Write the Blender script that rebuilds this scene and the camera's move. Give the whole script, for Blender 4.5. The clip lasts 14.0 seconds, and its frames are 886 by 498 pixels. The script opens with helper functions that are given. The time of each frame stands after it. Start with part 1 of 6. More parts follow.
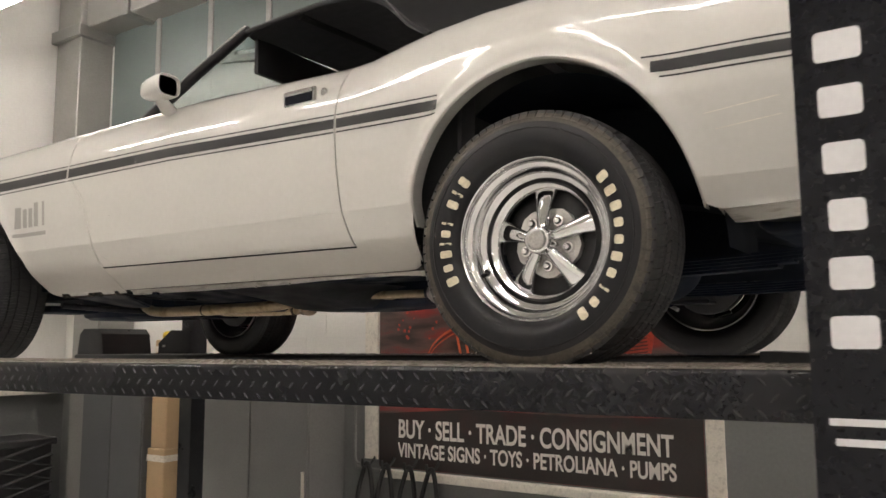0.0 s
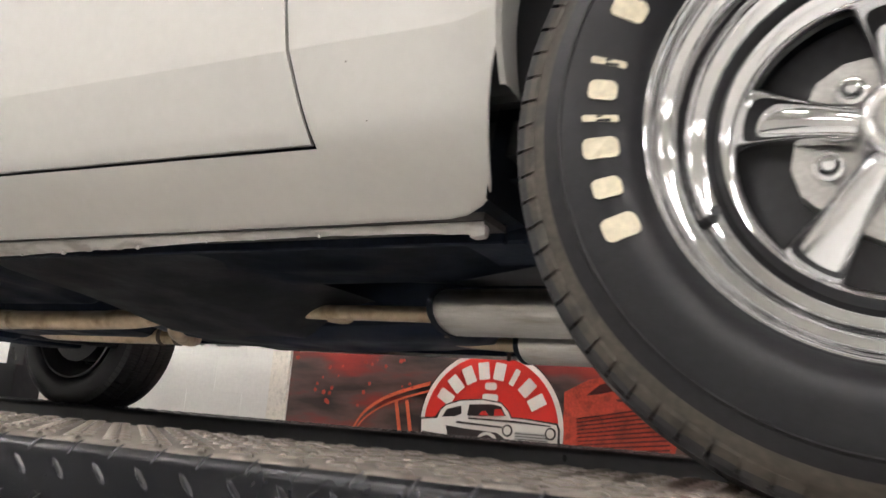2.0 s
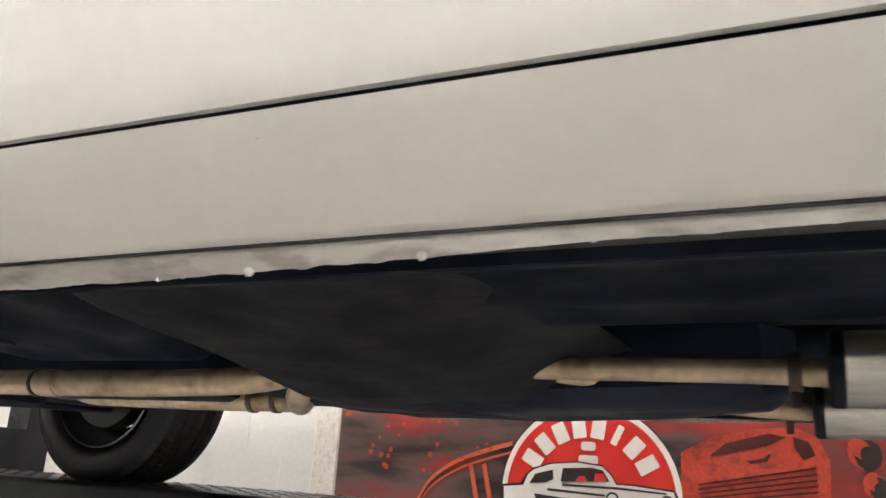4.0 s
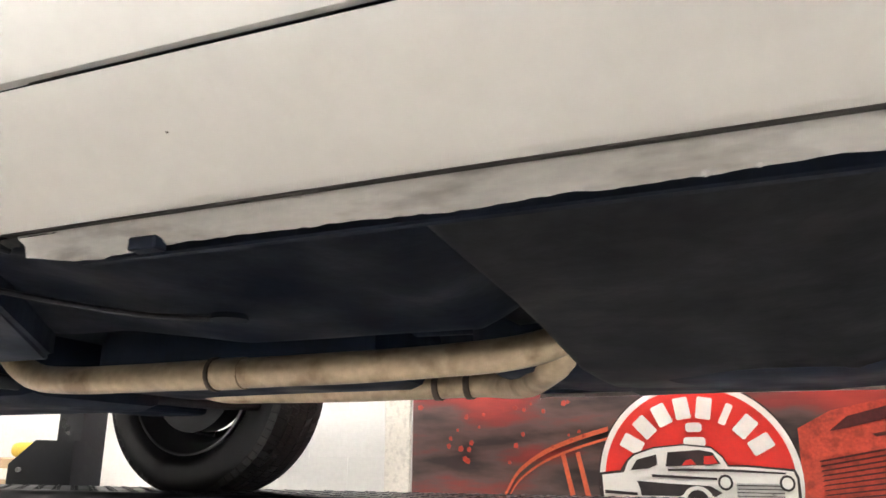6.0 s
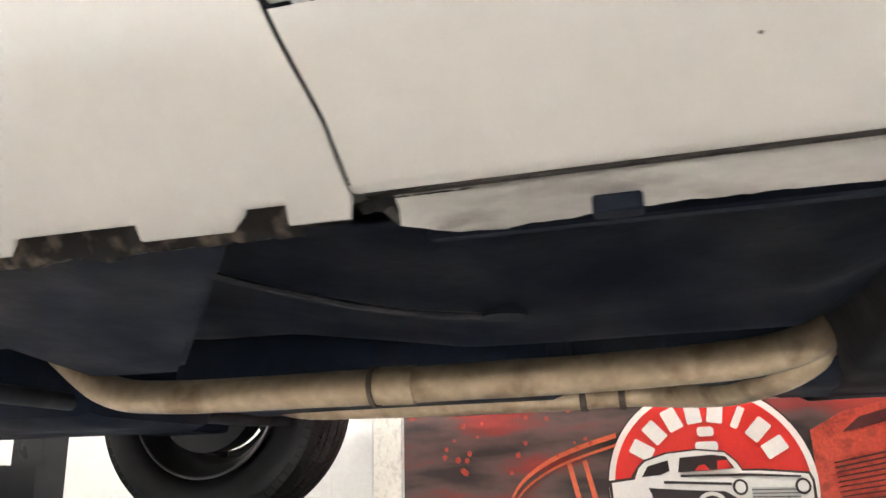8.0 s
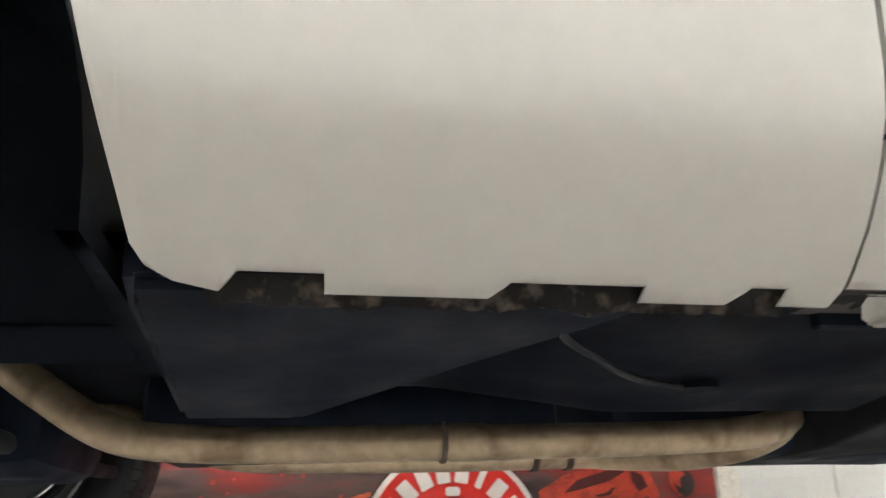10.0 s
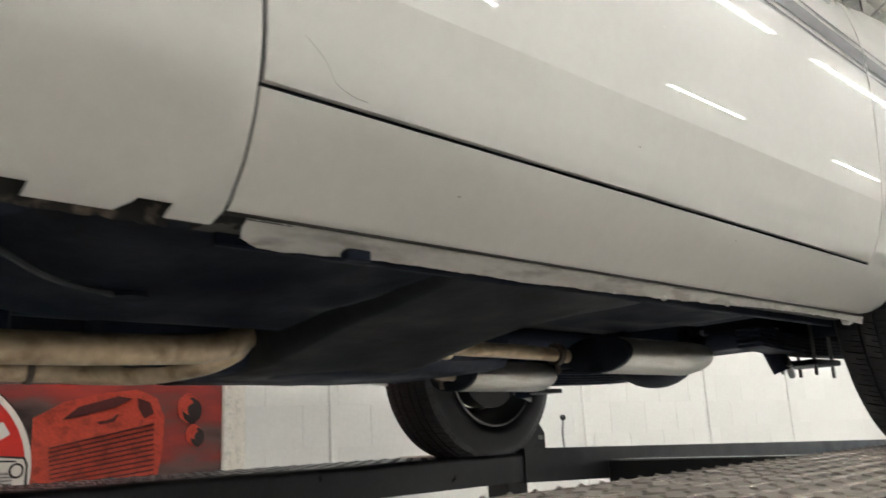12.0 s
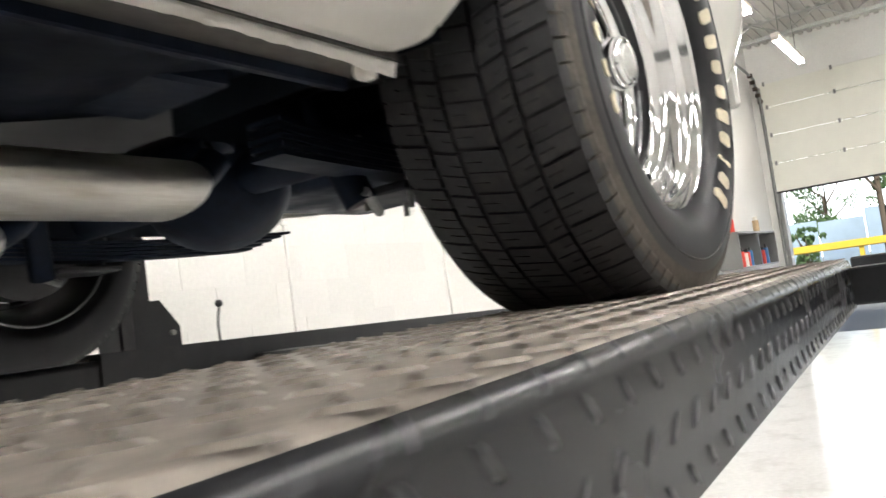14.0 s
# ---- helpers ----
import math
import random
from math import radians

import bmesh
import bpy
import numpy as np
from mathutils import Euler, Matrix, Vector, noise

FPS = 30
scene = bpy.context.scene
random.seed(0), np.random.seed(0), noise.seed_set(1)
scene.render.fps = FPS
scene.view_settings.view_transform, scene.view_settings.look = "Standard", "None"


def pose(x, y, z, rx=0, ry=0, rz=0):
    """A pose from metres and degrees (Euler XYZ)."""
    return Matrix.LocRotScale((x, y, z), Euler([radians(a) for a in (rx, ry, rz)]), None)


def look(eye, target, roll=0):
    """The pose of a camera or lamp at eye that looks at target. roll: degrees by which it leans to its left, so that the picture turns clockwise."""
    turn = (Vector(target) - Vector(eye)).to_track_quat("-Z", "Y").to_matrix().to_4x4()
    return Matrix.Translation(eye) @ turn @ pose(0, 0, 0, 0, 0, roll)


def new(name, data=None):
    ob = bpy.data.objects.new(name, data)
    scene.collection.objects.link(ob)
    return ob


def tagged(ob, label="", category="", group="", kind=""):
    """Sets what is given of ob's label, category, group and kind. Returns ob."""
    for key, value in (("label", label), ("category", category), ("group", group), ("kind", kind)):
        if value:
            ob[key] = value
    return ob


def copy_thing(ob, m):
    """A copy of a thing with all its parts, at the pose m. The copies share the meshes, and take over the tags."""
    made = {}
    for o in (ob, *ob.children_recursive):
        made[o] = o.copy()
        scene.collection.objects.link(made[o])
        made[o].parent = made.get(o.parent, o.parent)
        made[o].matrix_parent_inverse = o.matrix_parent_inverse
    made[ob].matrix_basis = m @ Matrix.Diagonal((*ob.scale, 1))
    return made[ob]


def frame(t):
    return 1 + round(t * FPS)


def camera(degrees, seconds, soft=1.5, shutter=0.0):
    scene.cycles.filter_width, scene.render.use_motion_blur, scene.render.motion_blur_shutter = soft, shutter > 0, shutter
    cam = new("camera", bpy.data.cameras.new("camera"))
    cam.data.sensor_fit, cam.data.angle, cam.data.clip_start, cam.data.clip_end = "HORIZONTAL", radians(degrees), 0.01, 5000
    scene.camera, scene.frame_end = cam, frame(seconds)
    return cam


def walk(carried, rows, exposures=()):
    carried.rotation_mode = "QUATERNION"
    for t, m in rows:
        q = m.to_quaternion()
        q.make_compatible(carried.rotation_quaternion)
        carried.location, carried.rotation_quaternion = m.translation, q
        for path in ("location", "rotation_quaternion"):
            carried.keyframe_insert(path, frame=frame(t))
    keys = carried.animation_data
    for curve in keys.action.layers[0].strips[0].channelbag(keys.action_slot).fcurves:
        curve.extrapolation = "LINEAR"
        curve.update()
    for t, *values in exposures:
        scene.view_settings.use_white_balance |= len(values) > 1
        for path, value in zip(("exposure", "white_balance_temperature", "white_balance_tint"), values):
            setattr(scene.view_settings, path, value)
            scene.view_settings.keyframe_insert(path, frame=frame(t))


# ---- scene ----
cam = camera(58.1, 14.0, shutter=0.35)
PATH = [
    (0, (0.889, -1.742, 0.077), (-0.208, -0.087, 0.316), -0.3),
    (0.5, (0.658, -1.51, 0.08), (-0.392, 0.175, 0.319), 0.1),
    (1, (0.442, -1.156, 0.063), (-0.57, 0.547, 0.342), 2.1),
    (1.5, (0.179, -0.899, 0.043), (-0.759, 0.833, 0.393), 3.4),
    (2, (-0.052, -0.672, 0.067), (-0.941, 1.068, 0.493), 4.6),
    (2.5, (-0.237, -0.487, 0.104), (-1.092, 1.254, 0.59), 5.2),
    (3, (-0.379, -0.428, 0.114), (-1.2, 1.315, 0.648), 5.0),
    (3.5, (-0.528, -0.421, 0.128), (-1.338, 1.324, 0.675), 4.6),
    (4, (-0.672, -0.385, 0.126), (-1.509, 1.352, 0.66), 3.6),
    (6.3, (-1.213, -0.327, 0.102), (-1.981, 1.446, 0.619), 0.2),
    (6.5, (-1.254, -0.313, 0.114), (-2.001, 1.472, 0.619), 0.4),
    (7, (-1.405, -0.306, 0.115), (-2.054, 1.517, 0.622), -1.2),
    (7.5, (-1.518, -0.313, 0.128), (-2.115, 1.527, 0.637), -1.4),
    (8, (-1.592, -0.317, 0.128), (-2.122, 1.534, 0.67), -1.4),
    (8.2, (-1.658, -0.326, 0.143), (-2.148, 1.531, 0.701), -1.4),
    (10.3, (-2.186, -0.417, 0.137), (-1.632, 1.392, 0.788), -1.9),
    (10.5, (-2.196, -0.441, 0.128), (-1.517, 1.329, 0.765), -2.0),
    (11, (-2.171, -0.472, 0.107), (-1.196, 1.172, 0.695), -2.9),
    (11.5, (-2.129, -0.487, 0.096), (-0.958, 1.043, 0.630), -3.1),
    (12, (-2.064, -0.494, 0.094), (-0.745, 0.937, 0.557), -2.9),
    (12.5, (-1.945, -0.482, 0.086), (-0.528, 0.877, 0.465), -3.6),
    (13, (-1.703, -0.448, 0.080), (-0.167, 0.805, 0.350), -6.2),
    (13.5, (-1.342, -0.334, 0.058), (0.277, 0.829, 0.240), -7.6),
    (14, (-1.006, -0.327, 0.056), (0.652, 0.785, 0.188), -7.9),
]
walk(cam, [(t, look(eye, target, roll)) for t, eye, target, roll in PATH],
     exposures=[(0.0, -0.43, 6760, 11), (1.0, -0.28, 6450, 10), (2.0, 0.08, 6300, 11), (3.0, 0.35, 6280, 11), (4.0, 0.48, 6280, 11), (6.5, 0.9, 6250, 10), (8.0, 0.88, 6250, 10), (10.5, 0.12, 6200, 7), (11.5, -0.15, 6200, 6), (12.5, -0.15, 6200, 6), (13.2, 0.02, 6200, 7), (14.0, 0.22, 6250, 8)])

# ---- light and sky ----
world = bpy.data.worlds.new("sky")
scene.world = world
world.use_nodes = True
wn = world.node_tree.nodes
sky = wn.new("ShaderNodeTexSky")
sky.sky_type, sky.sun_disc = "NISHITA", False
sky.sun_elevation, sky.sun_rotation = radians(45), radians(247)
sky.dust_density = 2.0
world.node_tree.links.new(sky.outputs[0], wn["Background"].inputs[0])
wn["Background"].inputs[1].default_value = 0.15
sun = new("sun", bpy.data.lights.new("sun", "SUN"))
sun.data.energy, sun.data.angle, sun.data.color = 5.0, radians(12), (1.0, 0.96, 0.9)
sun.matrix_world = look((-20, -12, 31), (9, 0, 0))
TUBE_POWER = 98.0

# ---- sizes ----
FLOOR, CEIL = -1.45, 3.95
WALL_Y, BACK_Y, FRONT_X, REAR_X = 2.80, -8.0, -6.6, 14.5
TOP = 0.03            # top of the lift's runways
WB = 2.77             # wheelbase


# ---- materials ----
def material(name, color, rough=0.5, metal=0.0, vary=0.12, scale=6.0, fine=90.0, bump=0.0, coat=0.0, dirt=None, dirt_amount=0.0, per_object=0.0, spec=0.5, rough_vary=0.1, stretch=None):
    """A surface with soft stains at one scale, grain at another and fine relief."""
    m = bpy.data.materials.new(name)
    m.use_nodes = True
    n, l = m.node_tree.nodes, m.node_tree.links
    b = n["Principled BSDF"]
    co = n.new("ShaderNodeTexCoord")
    src = co.outputs["Object"]
    if stretch:
        mp = n.new("ShaderNodeMapping")
        mp.inputs["Scale"].default_value = stretch
        l.new(src, mp.inputs[0])
        src = mp.outputs[0]
    big, small = n.new("ShaderNodeTexNoise"), n.new("ShaderNodeTexNoise")
    big.inputs["Scale"].default_value, big.inputs["Detail"].default_value = scale, 6
    small.inputs["Scale"].default_value, small.inputs["Detail"].default_value = fine, 4
    l.new(src, big.inputs[0]), l.new(src, small.inputs[0])
    mix = n.new("ShaderNodeMath")
    mix.operation = "MULTIPLY_ADD"
    mix.inputs[1].default_value = 0.6
    l.new(big.outputs[0], mix.inputs[0]), l.new(small.outputs[0], mix.inputs[2])
    ramp = n.new("ShaderNodeMapRange")
    ramp.inputs["From Min"].default_value, ramp.inputs["From Max"].default_value = 0.5, 1.1
    ramp.inputs["To Min"].default_value, ramp.inputs["To Max"].default_value = 1 - vary, 1 + vary
    l.new(mix.outputs[0], ramp.inputs[0])
    val = ramp.outputs[0]
    if per_object:
        info = n.new("ShaderNodeObjectInfo")
        rr = n.new("ShaderNodeMapRange")
        rr.inputs["To Min"].default_value, rr.inputs["To Max"].default_value = 1 - per_object, 1 + per_object
        l.new(info.outputs["Random"], rr.inputs[0])
        mu = n.new("ShaderNodeMath")
        mu.operation = "MULTIPLY"
        l.new(val, mu.inputs[0]), l.new(rr.outputs[0], mu.inputs[1])
        val = mu.outputs[0]
    tint = n.new("ShaderNodeVectorMath")
    tint.operation = "SCALE"
    tint.inputs[0].default_value = color
    l.new(val, tint.inputs["Scale"])
    out = tint.outputs[0]
    if dirt:
        dm = n.new("ShaderNodeMix")
        dm.data_type = "RGBA"
        third = n.new("ShaderNodeTexNoise")
        third.inputs["Scale"].default_value, third.inputs["Detail"].default_value = scale * 2.3, 8
        l.new(src, third.inputs[0])
        dr = n.new("ShaderNodeMapRange")
        dr.inputs["From Min"].default_value, dr.inputs["From Max"].default_value = 0.52, 0.68
        dr.inputs["To Max"].default_value = dirt_amount
        l.new(third.outputs[0], dr.inputs[0]), l.new(dr.outputs[0], dm.inputs[0])
        l.new(out, dm.inputs[6])
        dm.inputs[7].default_value = (*dirt, 1)
        out = dm.outputs[2]
    l.new(out, b.inputs["Base Color"])
    rr2 = n.new("ShaderNodeMapRange")
    rr2.inputs["From Min"].default_value, rr2.inputs["From Max"].default_value = 0.3, 0.7
    rr2.inputs["To Min"].default_value, rr2.inputs["To Max"].default_value = max(0.0, rough * (1 - rough_vary)), min(1.0, rough * (1 + rough_vary))
    l.new(big.outputs[0], rr2.inputs[0]), l.new(rr2.outputs[0], b.inputs["Roughness"])
    b.inputs["Metallic"].default_value = metal
    b.inputs["Specular IOR Level"].default_value = spec
    b.inputs["Coat Weight"].default_value = coat
    b.inputs["Coat Roughness"].default_value = 0.03
    if bump:
        bp = n.new("ShaderNodeBump")
        bp.inputs["Strength"].default_value, bp.inputs["Distance"].default_value = 1.0, bump
        l.new(mix.outputs[0], bp.inputs["Height"]), l.new(bp.outputs[0], b.inputs["Normal"])
    return m


def glowing(name, color, strength):
    m = bpy.data.materials.new(name)
    m.use_nodes = True
    b = m.node_tree.nodes["Principled BSDF"]
    b.inputs["Base Color"].default_value = (0.9, 0.9, 0.9, 1)
    b.inputs["Emission Color"].default_value = (*color, 1)
    b.inputs["Emission Strength"].default_value = strength
    return m


def glass(name, color=(0.85, 0.95, 0.95)):
    m = bpy.data.materials.new(name)
    m.use_nodes = True
    b = m.node_tree.nodes["Principled BSDF"]
    b.inputs["Base Color"].default_value = (*color, 1)
    b.inputs["Transmission Weight"].default_value, b.inputs["Roughness"].default_value = 1.0, 0.0
    b.inputs["IOR"].default_value = 1.1
    return m


PAINT = material("white_car_paint", (0.60, 0.590, 0.557), 0.36, vary=0.03, scale=4, fine=60, coat=1.0, bump=0.00005, rough_vary=0.2)
PAINT_UNDER = material("dull_white_underside_paint", (0.86, 0.84, 0.80), 0.5, vary=0.08, scale=12, fine=120, bump=0.0006, dirt=(0.36, 0.32, 0.28), dirt_amount=0.6, stretch=(0.5, 1.4, 1.4))
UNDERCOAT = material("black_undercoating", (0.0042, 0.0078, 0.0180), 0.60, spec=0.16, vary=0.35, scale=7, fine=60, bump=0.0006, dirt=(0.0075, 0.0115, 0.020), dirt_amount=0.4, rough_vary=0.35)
UNDERCOAT_GREY = material("greyed_undercoating", (0.0135, 0.0145, 0.0185), 0.5, spec=0.25, vary=0.35, scale=6, fine=55, bump=0.0007, dirt=(0.046, 0.044, 0.044), dirt_amount=0.55, rough_vary=0.35)
SEAM_GRIME = material("sooty_grime", (0.018, 0.018, 0.019), 0.75, vary=0.4, scale=40, fine=160, dirt=(0.10, 0.09, 0.08), dirt_amount=0.4)
# Grey that stands for the soft shade in the gap under the rocker.
SEAM_GREY = material("seam_shade_grey", (0.075, 0.070, 0.064), 0.7, vary=0.3, scale=20)
FLECKED_RUST = material("flecked_rusty_flange", (0.020, 0.018, 0.017), 0.75, vary=0.4, scale=26, fine=120, bump=0.001, dirt=(0.24, 0.19, 0.15), dirt_amount=0.85)
# Near-black for inner metal, and shade put into colour on ends and hollows.
SHADOW_BLACK = material("shadow_black_metal", (0.0060, 0.0085, 0.0140), 0.7, vary=0.25, spec=0.15)
RUBBER = material("tyre_rubber", (0.008, 0.008, 0.010), 0.40, vary=0.25, scale=12, fine=160, bump=0.0002, dirt=(0.022, 0.020, 0.019), dirt_amount=0.2, spec=0.32)
TREAD = material("tyre_tread", (0.020, 0.020, 0.022), 0.62, vary=0.25, scale=20, fine=180, bump=0.0004, dirt=(0.05, 0.044, 0.036), dirt_amount=0.4)
SHOULDER = material("dusty_tyre_shoulder", (0.062, 0.053, 0.042), 0.7, vary=0.3, scale=14, fine=160, bump=0.0004, dirt=(0.022, 0.021, 0.021), dirt_amount=0.6)
LETTER = material("raised_cream_rubber", (0.66, 0.60, 0.45), 0.6, vary=0.15, scale=60, fine=200)
CHROME = material("chrome", (0.80, 0.80, 0.81), 0.07, metal=1.0, vary=0.04, scale=10, rough_vary=0.5)
STEEL = material("dull_cast_metal", (0.56, 0.55, 0.53), 0.30, metal=1.0, vary=0.2, scale=40, fine=200, bump=0.0003)
INNER_RIM = material("dull_inner_rim", (0.13, 0.13, 0.13), 0.45, metal=0.8, vary=0.25, scale=14)
WHEEL_DARK = material("wheel_barrel_dark", (0.018, 0.018, 0.02), 0.45, vary=0.3)
EXHAUST = material("aluminised_exhaust_steel", (0.43, 0.335, 0.225), 0.44, metal=0.6, vary=0.2, scale=9, fine=70, bump=0.0005, dirt=(0.15, 0.095, 0.05), dirt_amount=0.65, rough_vary=0.3)
MUFFLER = material("brushed_muffler_steel", (0.50, 0.48, 0.44), 0.32, metal=0.85, vary=0.12, scale=7, fine=70, bump=0.0004, dirt=(0.30, 0.24, 0.17), dirt_amount=0.45, stretch=(0.6, 3, 3))
RUST = material("dark_scaled_clamp", (0.085, 0.065, 0.05), 0.7, metal=0.4, vary=0.35, scale=40, bump=0.0008)
STRIPE = material("black_stripe_vinyl", (0.008, 0.008, 0.010), 0.42, vary=0.1, coat=0.15)
BADGE = material("grey_badge_print", (0.33, 0.32, 0.30), 0.4, vary=0.05, coat=0.6)
VINYL = material("black_vinyl_top", (0.018, 0.018, 0.02), 0.55, vary=0.2, scale=30, fine=300, bump=0.0004)
CABIN = material("black_cabin_trim", (0.014, 0.014, 0.015), 0.6, vary=0.2)
LIFT_BLACK = material("black_powder_coat", (0.010, 0.0105, 0.013), 0.38, spec=0.35, vary=0.25, scale=7, fine=120, bump=0.0002, dirt=(0.035, 0.033, 0.031), dirt_amount=0.25, rough_vary=0.3)
LIFT_GLOSS = material("gloss_black_post_paint", (0.006, 0.0065, 0.009), 0.2, vary=0.05, scale=5, bump=0.0, dirt_amount=0.0, rough_vary=0.08, spec=0.26)
PLATE_TOP = material("worn_tread_plate", (0.36, 0.322, 0.282), 0.34, metal=0.3, vary=0.22, scale=5, fine=110, bump=0.00006, dirt=(0.15, 0.125, 0.105), dirt_amount=0.5, rough_vary=0.25)
PLATE_SIDE = material("black_tread_plate_side", (0.007, 0.0075, 0.010), 0.26, spec=0.3, vary=0.2, scale=5, fine=110, bump=0.00012, dirt=(0.018, 0.017, 0.017), dirt_amount=0.1, rough_vary=0.15)
# Darker than the plate: the lugs' shaded sides are put into this colour.
LUG_TOP = material("worn_shaded_lug", (0.21, 0.185, 0.16), 0.36, metal=0.35, vary=0.3, scale=9, fine=80, rough_vary=0.3)
LUG_SIDE = material("black_plate_lug", (0.020, 0.020, 0.023), 0.30, metal=0.15, vary=0.2, scale=9, fine=80)
WHITE_LETTER = material("white_post_lettering", (0.66, 0.66, 0.67), 0.45, vary=0.06)
WALL_WHITE = material("white_block_paint", (0.72, 0.71, 0.675), 0.55, vary=0.05, scale=4, fine=45, bump=0.0012, per_object=0.03)
WALL_GREY = material("grey_wall_paint", (0.165, 0.17, 0.165), 0.45, vary=0.10, scale=4, fine=50, bump=0.0008)
TRIM_WHITE = material("chipped_white_trim", (0.74, 0.70, 0.62), 0.5, vary=0.12, scale=18, fine=80, bump=0.0008, dirt=(0.45, 0.42, 0.37), dirt_amount=0.5)
FLOOR_PAINT = material("glossy_pale_floor", (0.80, 0.80, 0.78), 0.16, vary=0.08, scale=2, fine=25, bump=0.0002, dirt=(0.55, 0.54, 0.52), dirt_amount=0.4)
CEILING = material("pale_ceiling_deck", (0.42, 0.41, 0.375), 0.7, vary=0.1, scale=3)
BEAM = material("grey_ceiling_steel", (0.34, 0.34, 0.315), 0.5, vary=0.15, scale=6)
DOOR_PANEL = material("cream_door_panel", (0.72, 0.71, 0.63), 0.45, vary=0.05, scale=5, fine=60, bump=0.0004)
HARDWARE = material("galvanised_hardware", (0.25, 0.25, 0.24), 0.45, metal=0.7, vary=0.2)
CARDBOARD = material("cardboard", (0.47, 0.33, 0.19), 0.8, vary=0.12, scale=9, fine=120, bump=0.0004)
CABINET_GREY = material("grey_cabinet_enamel", (0.18, 0.18, 0.175), 0.35, vary=0.10, scale=5, fine=70)
CABINET_DARK = material("dark_cabinet_enamel", (0.085, 0.088, 0.09), 0.4, vary=0.15, scale=5)
CRATE = material("black_plastic", (0.02, 0.02, 0.021), 0.55, vary=0.2)
HOSE = material("black_rubber_hose", (0.014, 0.014, 0.015), 0.5, vary=0.2)
YELLOW = material("yellow_paint", (0.72, 0.50, 0.05), 0.5, vary=0.1)
RED_TRIM = material("red_plastic", (0.62, 0.05, 0.03), 0.4, vary=0.1)
BLUE_TRIM = material("blue_plastic", (0.05, 0.18, 0.42), 0.4, vary=0.1)
TEAL = material("teal_sheet", (0.092, 0.114, 0.108), 0.4, vary=0.15, scale=2)
DUCT = material("duct_sheet_metal", (0.24, 0.235, 0.22), 0.45, metal=0.3, vary=0.15, scale=3)
BANNER_RED = material("logo_red_print", (0.60, 0.028, 0.02), 0.35, vary=0.06)
BANNER_WHITE = material("banner_white_print", (0.78, 0.75, 0.70), 0.4, vary=0.05)
BANNER_BLACK = material("banner_black_print", (0.024, 0.017, 0.016), 0.4, vary=0.2, scale=3, dirt=(0.06, 0.014, 0.013), dirt_amount=0.35)
BANNER_CAR = material("banner_car_red_print", (0.42, 0.050, 0.026), 0.4, vary=0.35, scale=9, dirt=(0.10, 0.012, 0.01), dirt_amount=0.5)
BANNER_LINE = material("banner_orange_print", (0.58, 0.11, 0.045), 0.4, vary=0.2, scale=10)
BANNER_DARK = material("banner_dark_red_print", (0.06, 0.009, 0.009), 0.4, vary=0.3, scale=12)
LEAF = material("foliage", (0.10, 0.17, 0.06), 0.6, vary=0.35, scale=2, per_object=0.2)
BARK = material("bark", (0.12, 0.09, 0.06), 0.8, vary=0.3, scale=12)
ASPHALT = material("asphalt", (0.16, 0.16, 0.155), 0.85, vary=0.15, scale=3, fine=60)
FENCE = material("pale_blue_fence", (0.40, 0.50, 0.58), 0.6, vary=0.12, scale=2)
GLASS = glass("car_glass")
PALE_SKY = glowing("pale_sky", (0.93, 0.97, 1.0), 1.6)
TUBE = glowing("fluorescent_tube", (1.03, 0.965, 0.925), TUBE_POWER)


def banner_backing():
    """Printed vinyl: brown-black with smoky red streaks that rise to one side."""
    m = material("banner_print", (0.05, 0.02, 0.02), 0.35, vary=0.1)
    n, l = m.node_tree.nodes, m.node_tree.links
    co, mp = n.new("ShaderNodeTexCoord"), n.new("ShaderNodeMapping")
    mp.inputs["Rotation"].default_value = (0, radians(28), 0)
    mp.inputs["Scale"].default_value = (1.1, 1, 4.5)
    l.new(co.outputs["Object"], mp.inputs[0])
    no = n.new("ShaderNodeTexNoise")
    no.inputs["Scale"].default_value, no.inputs["Detail"].default_value = 1.7, 9
    l.new(mp.outputs[0], no.inputs[0])
    r = n.new("ShaderNodeValToRGB")
    e = r.color_ramp.elements
    e[0].position, e[0].color = 0.34, (0.030, 0.020, 0.020, 1)
    e[1].position, e[1].color = 0.80, (0.42, 0.045, 0.03, 1)
    for at, c in ((0.46, (0.105, 0.066, 0.058, 1)), (0.55, (0.20, 0.030, 0.027, 1)), (0.66, (0.30, 0.036, 0.028, 1))):
        k = e.new(at)
        k.color = c
    l.new(no.outputs[0], r.inputs[0])
    l.new(r.outputs[0], n["Principled BSDF"].inputs["Base Color"])
    return m


BANNER_BACK = banner_backing()

# ---- building helpers ----
PLACE = {}


def thing(name, at, label, category, group=""):
    """An Empty at the thing's base."""
    ob = new(name)
    ob.empty_display_size = 0.05
    ob.matrix_basis = Matrix.Translation(at)
    PLACE[ob.name] = Matrix.Translation(at)
    return tagged(ob, label, category, group)


def finish(name, bm, mat, smooth=True, flat_over=40):
    bmesh.ops.recalc_face_normals(bm, faces=bm.faces)
    me = bpy.data.meshes.new(name)
    if smooth:
        for f in bm.faces:
            f.smooth = True
        for e in bm.edges:
            if len(e.link_faces) == 2 and e.calc_face_angle(0) > radians(flat_over):
                e.smooth = False
    bm.to_mesh(me)
    bm.free()
    for m in mat if isinstance(mat, (list, tuple)) else (mat,):
        me.materials.append(m)
    return me


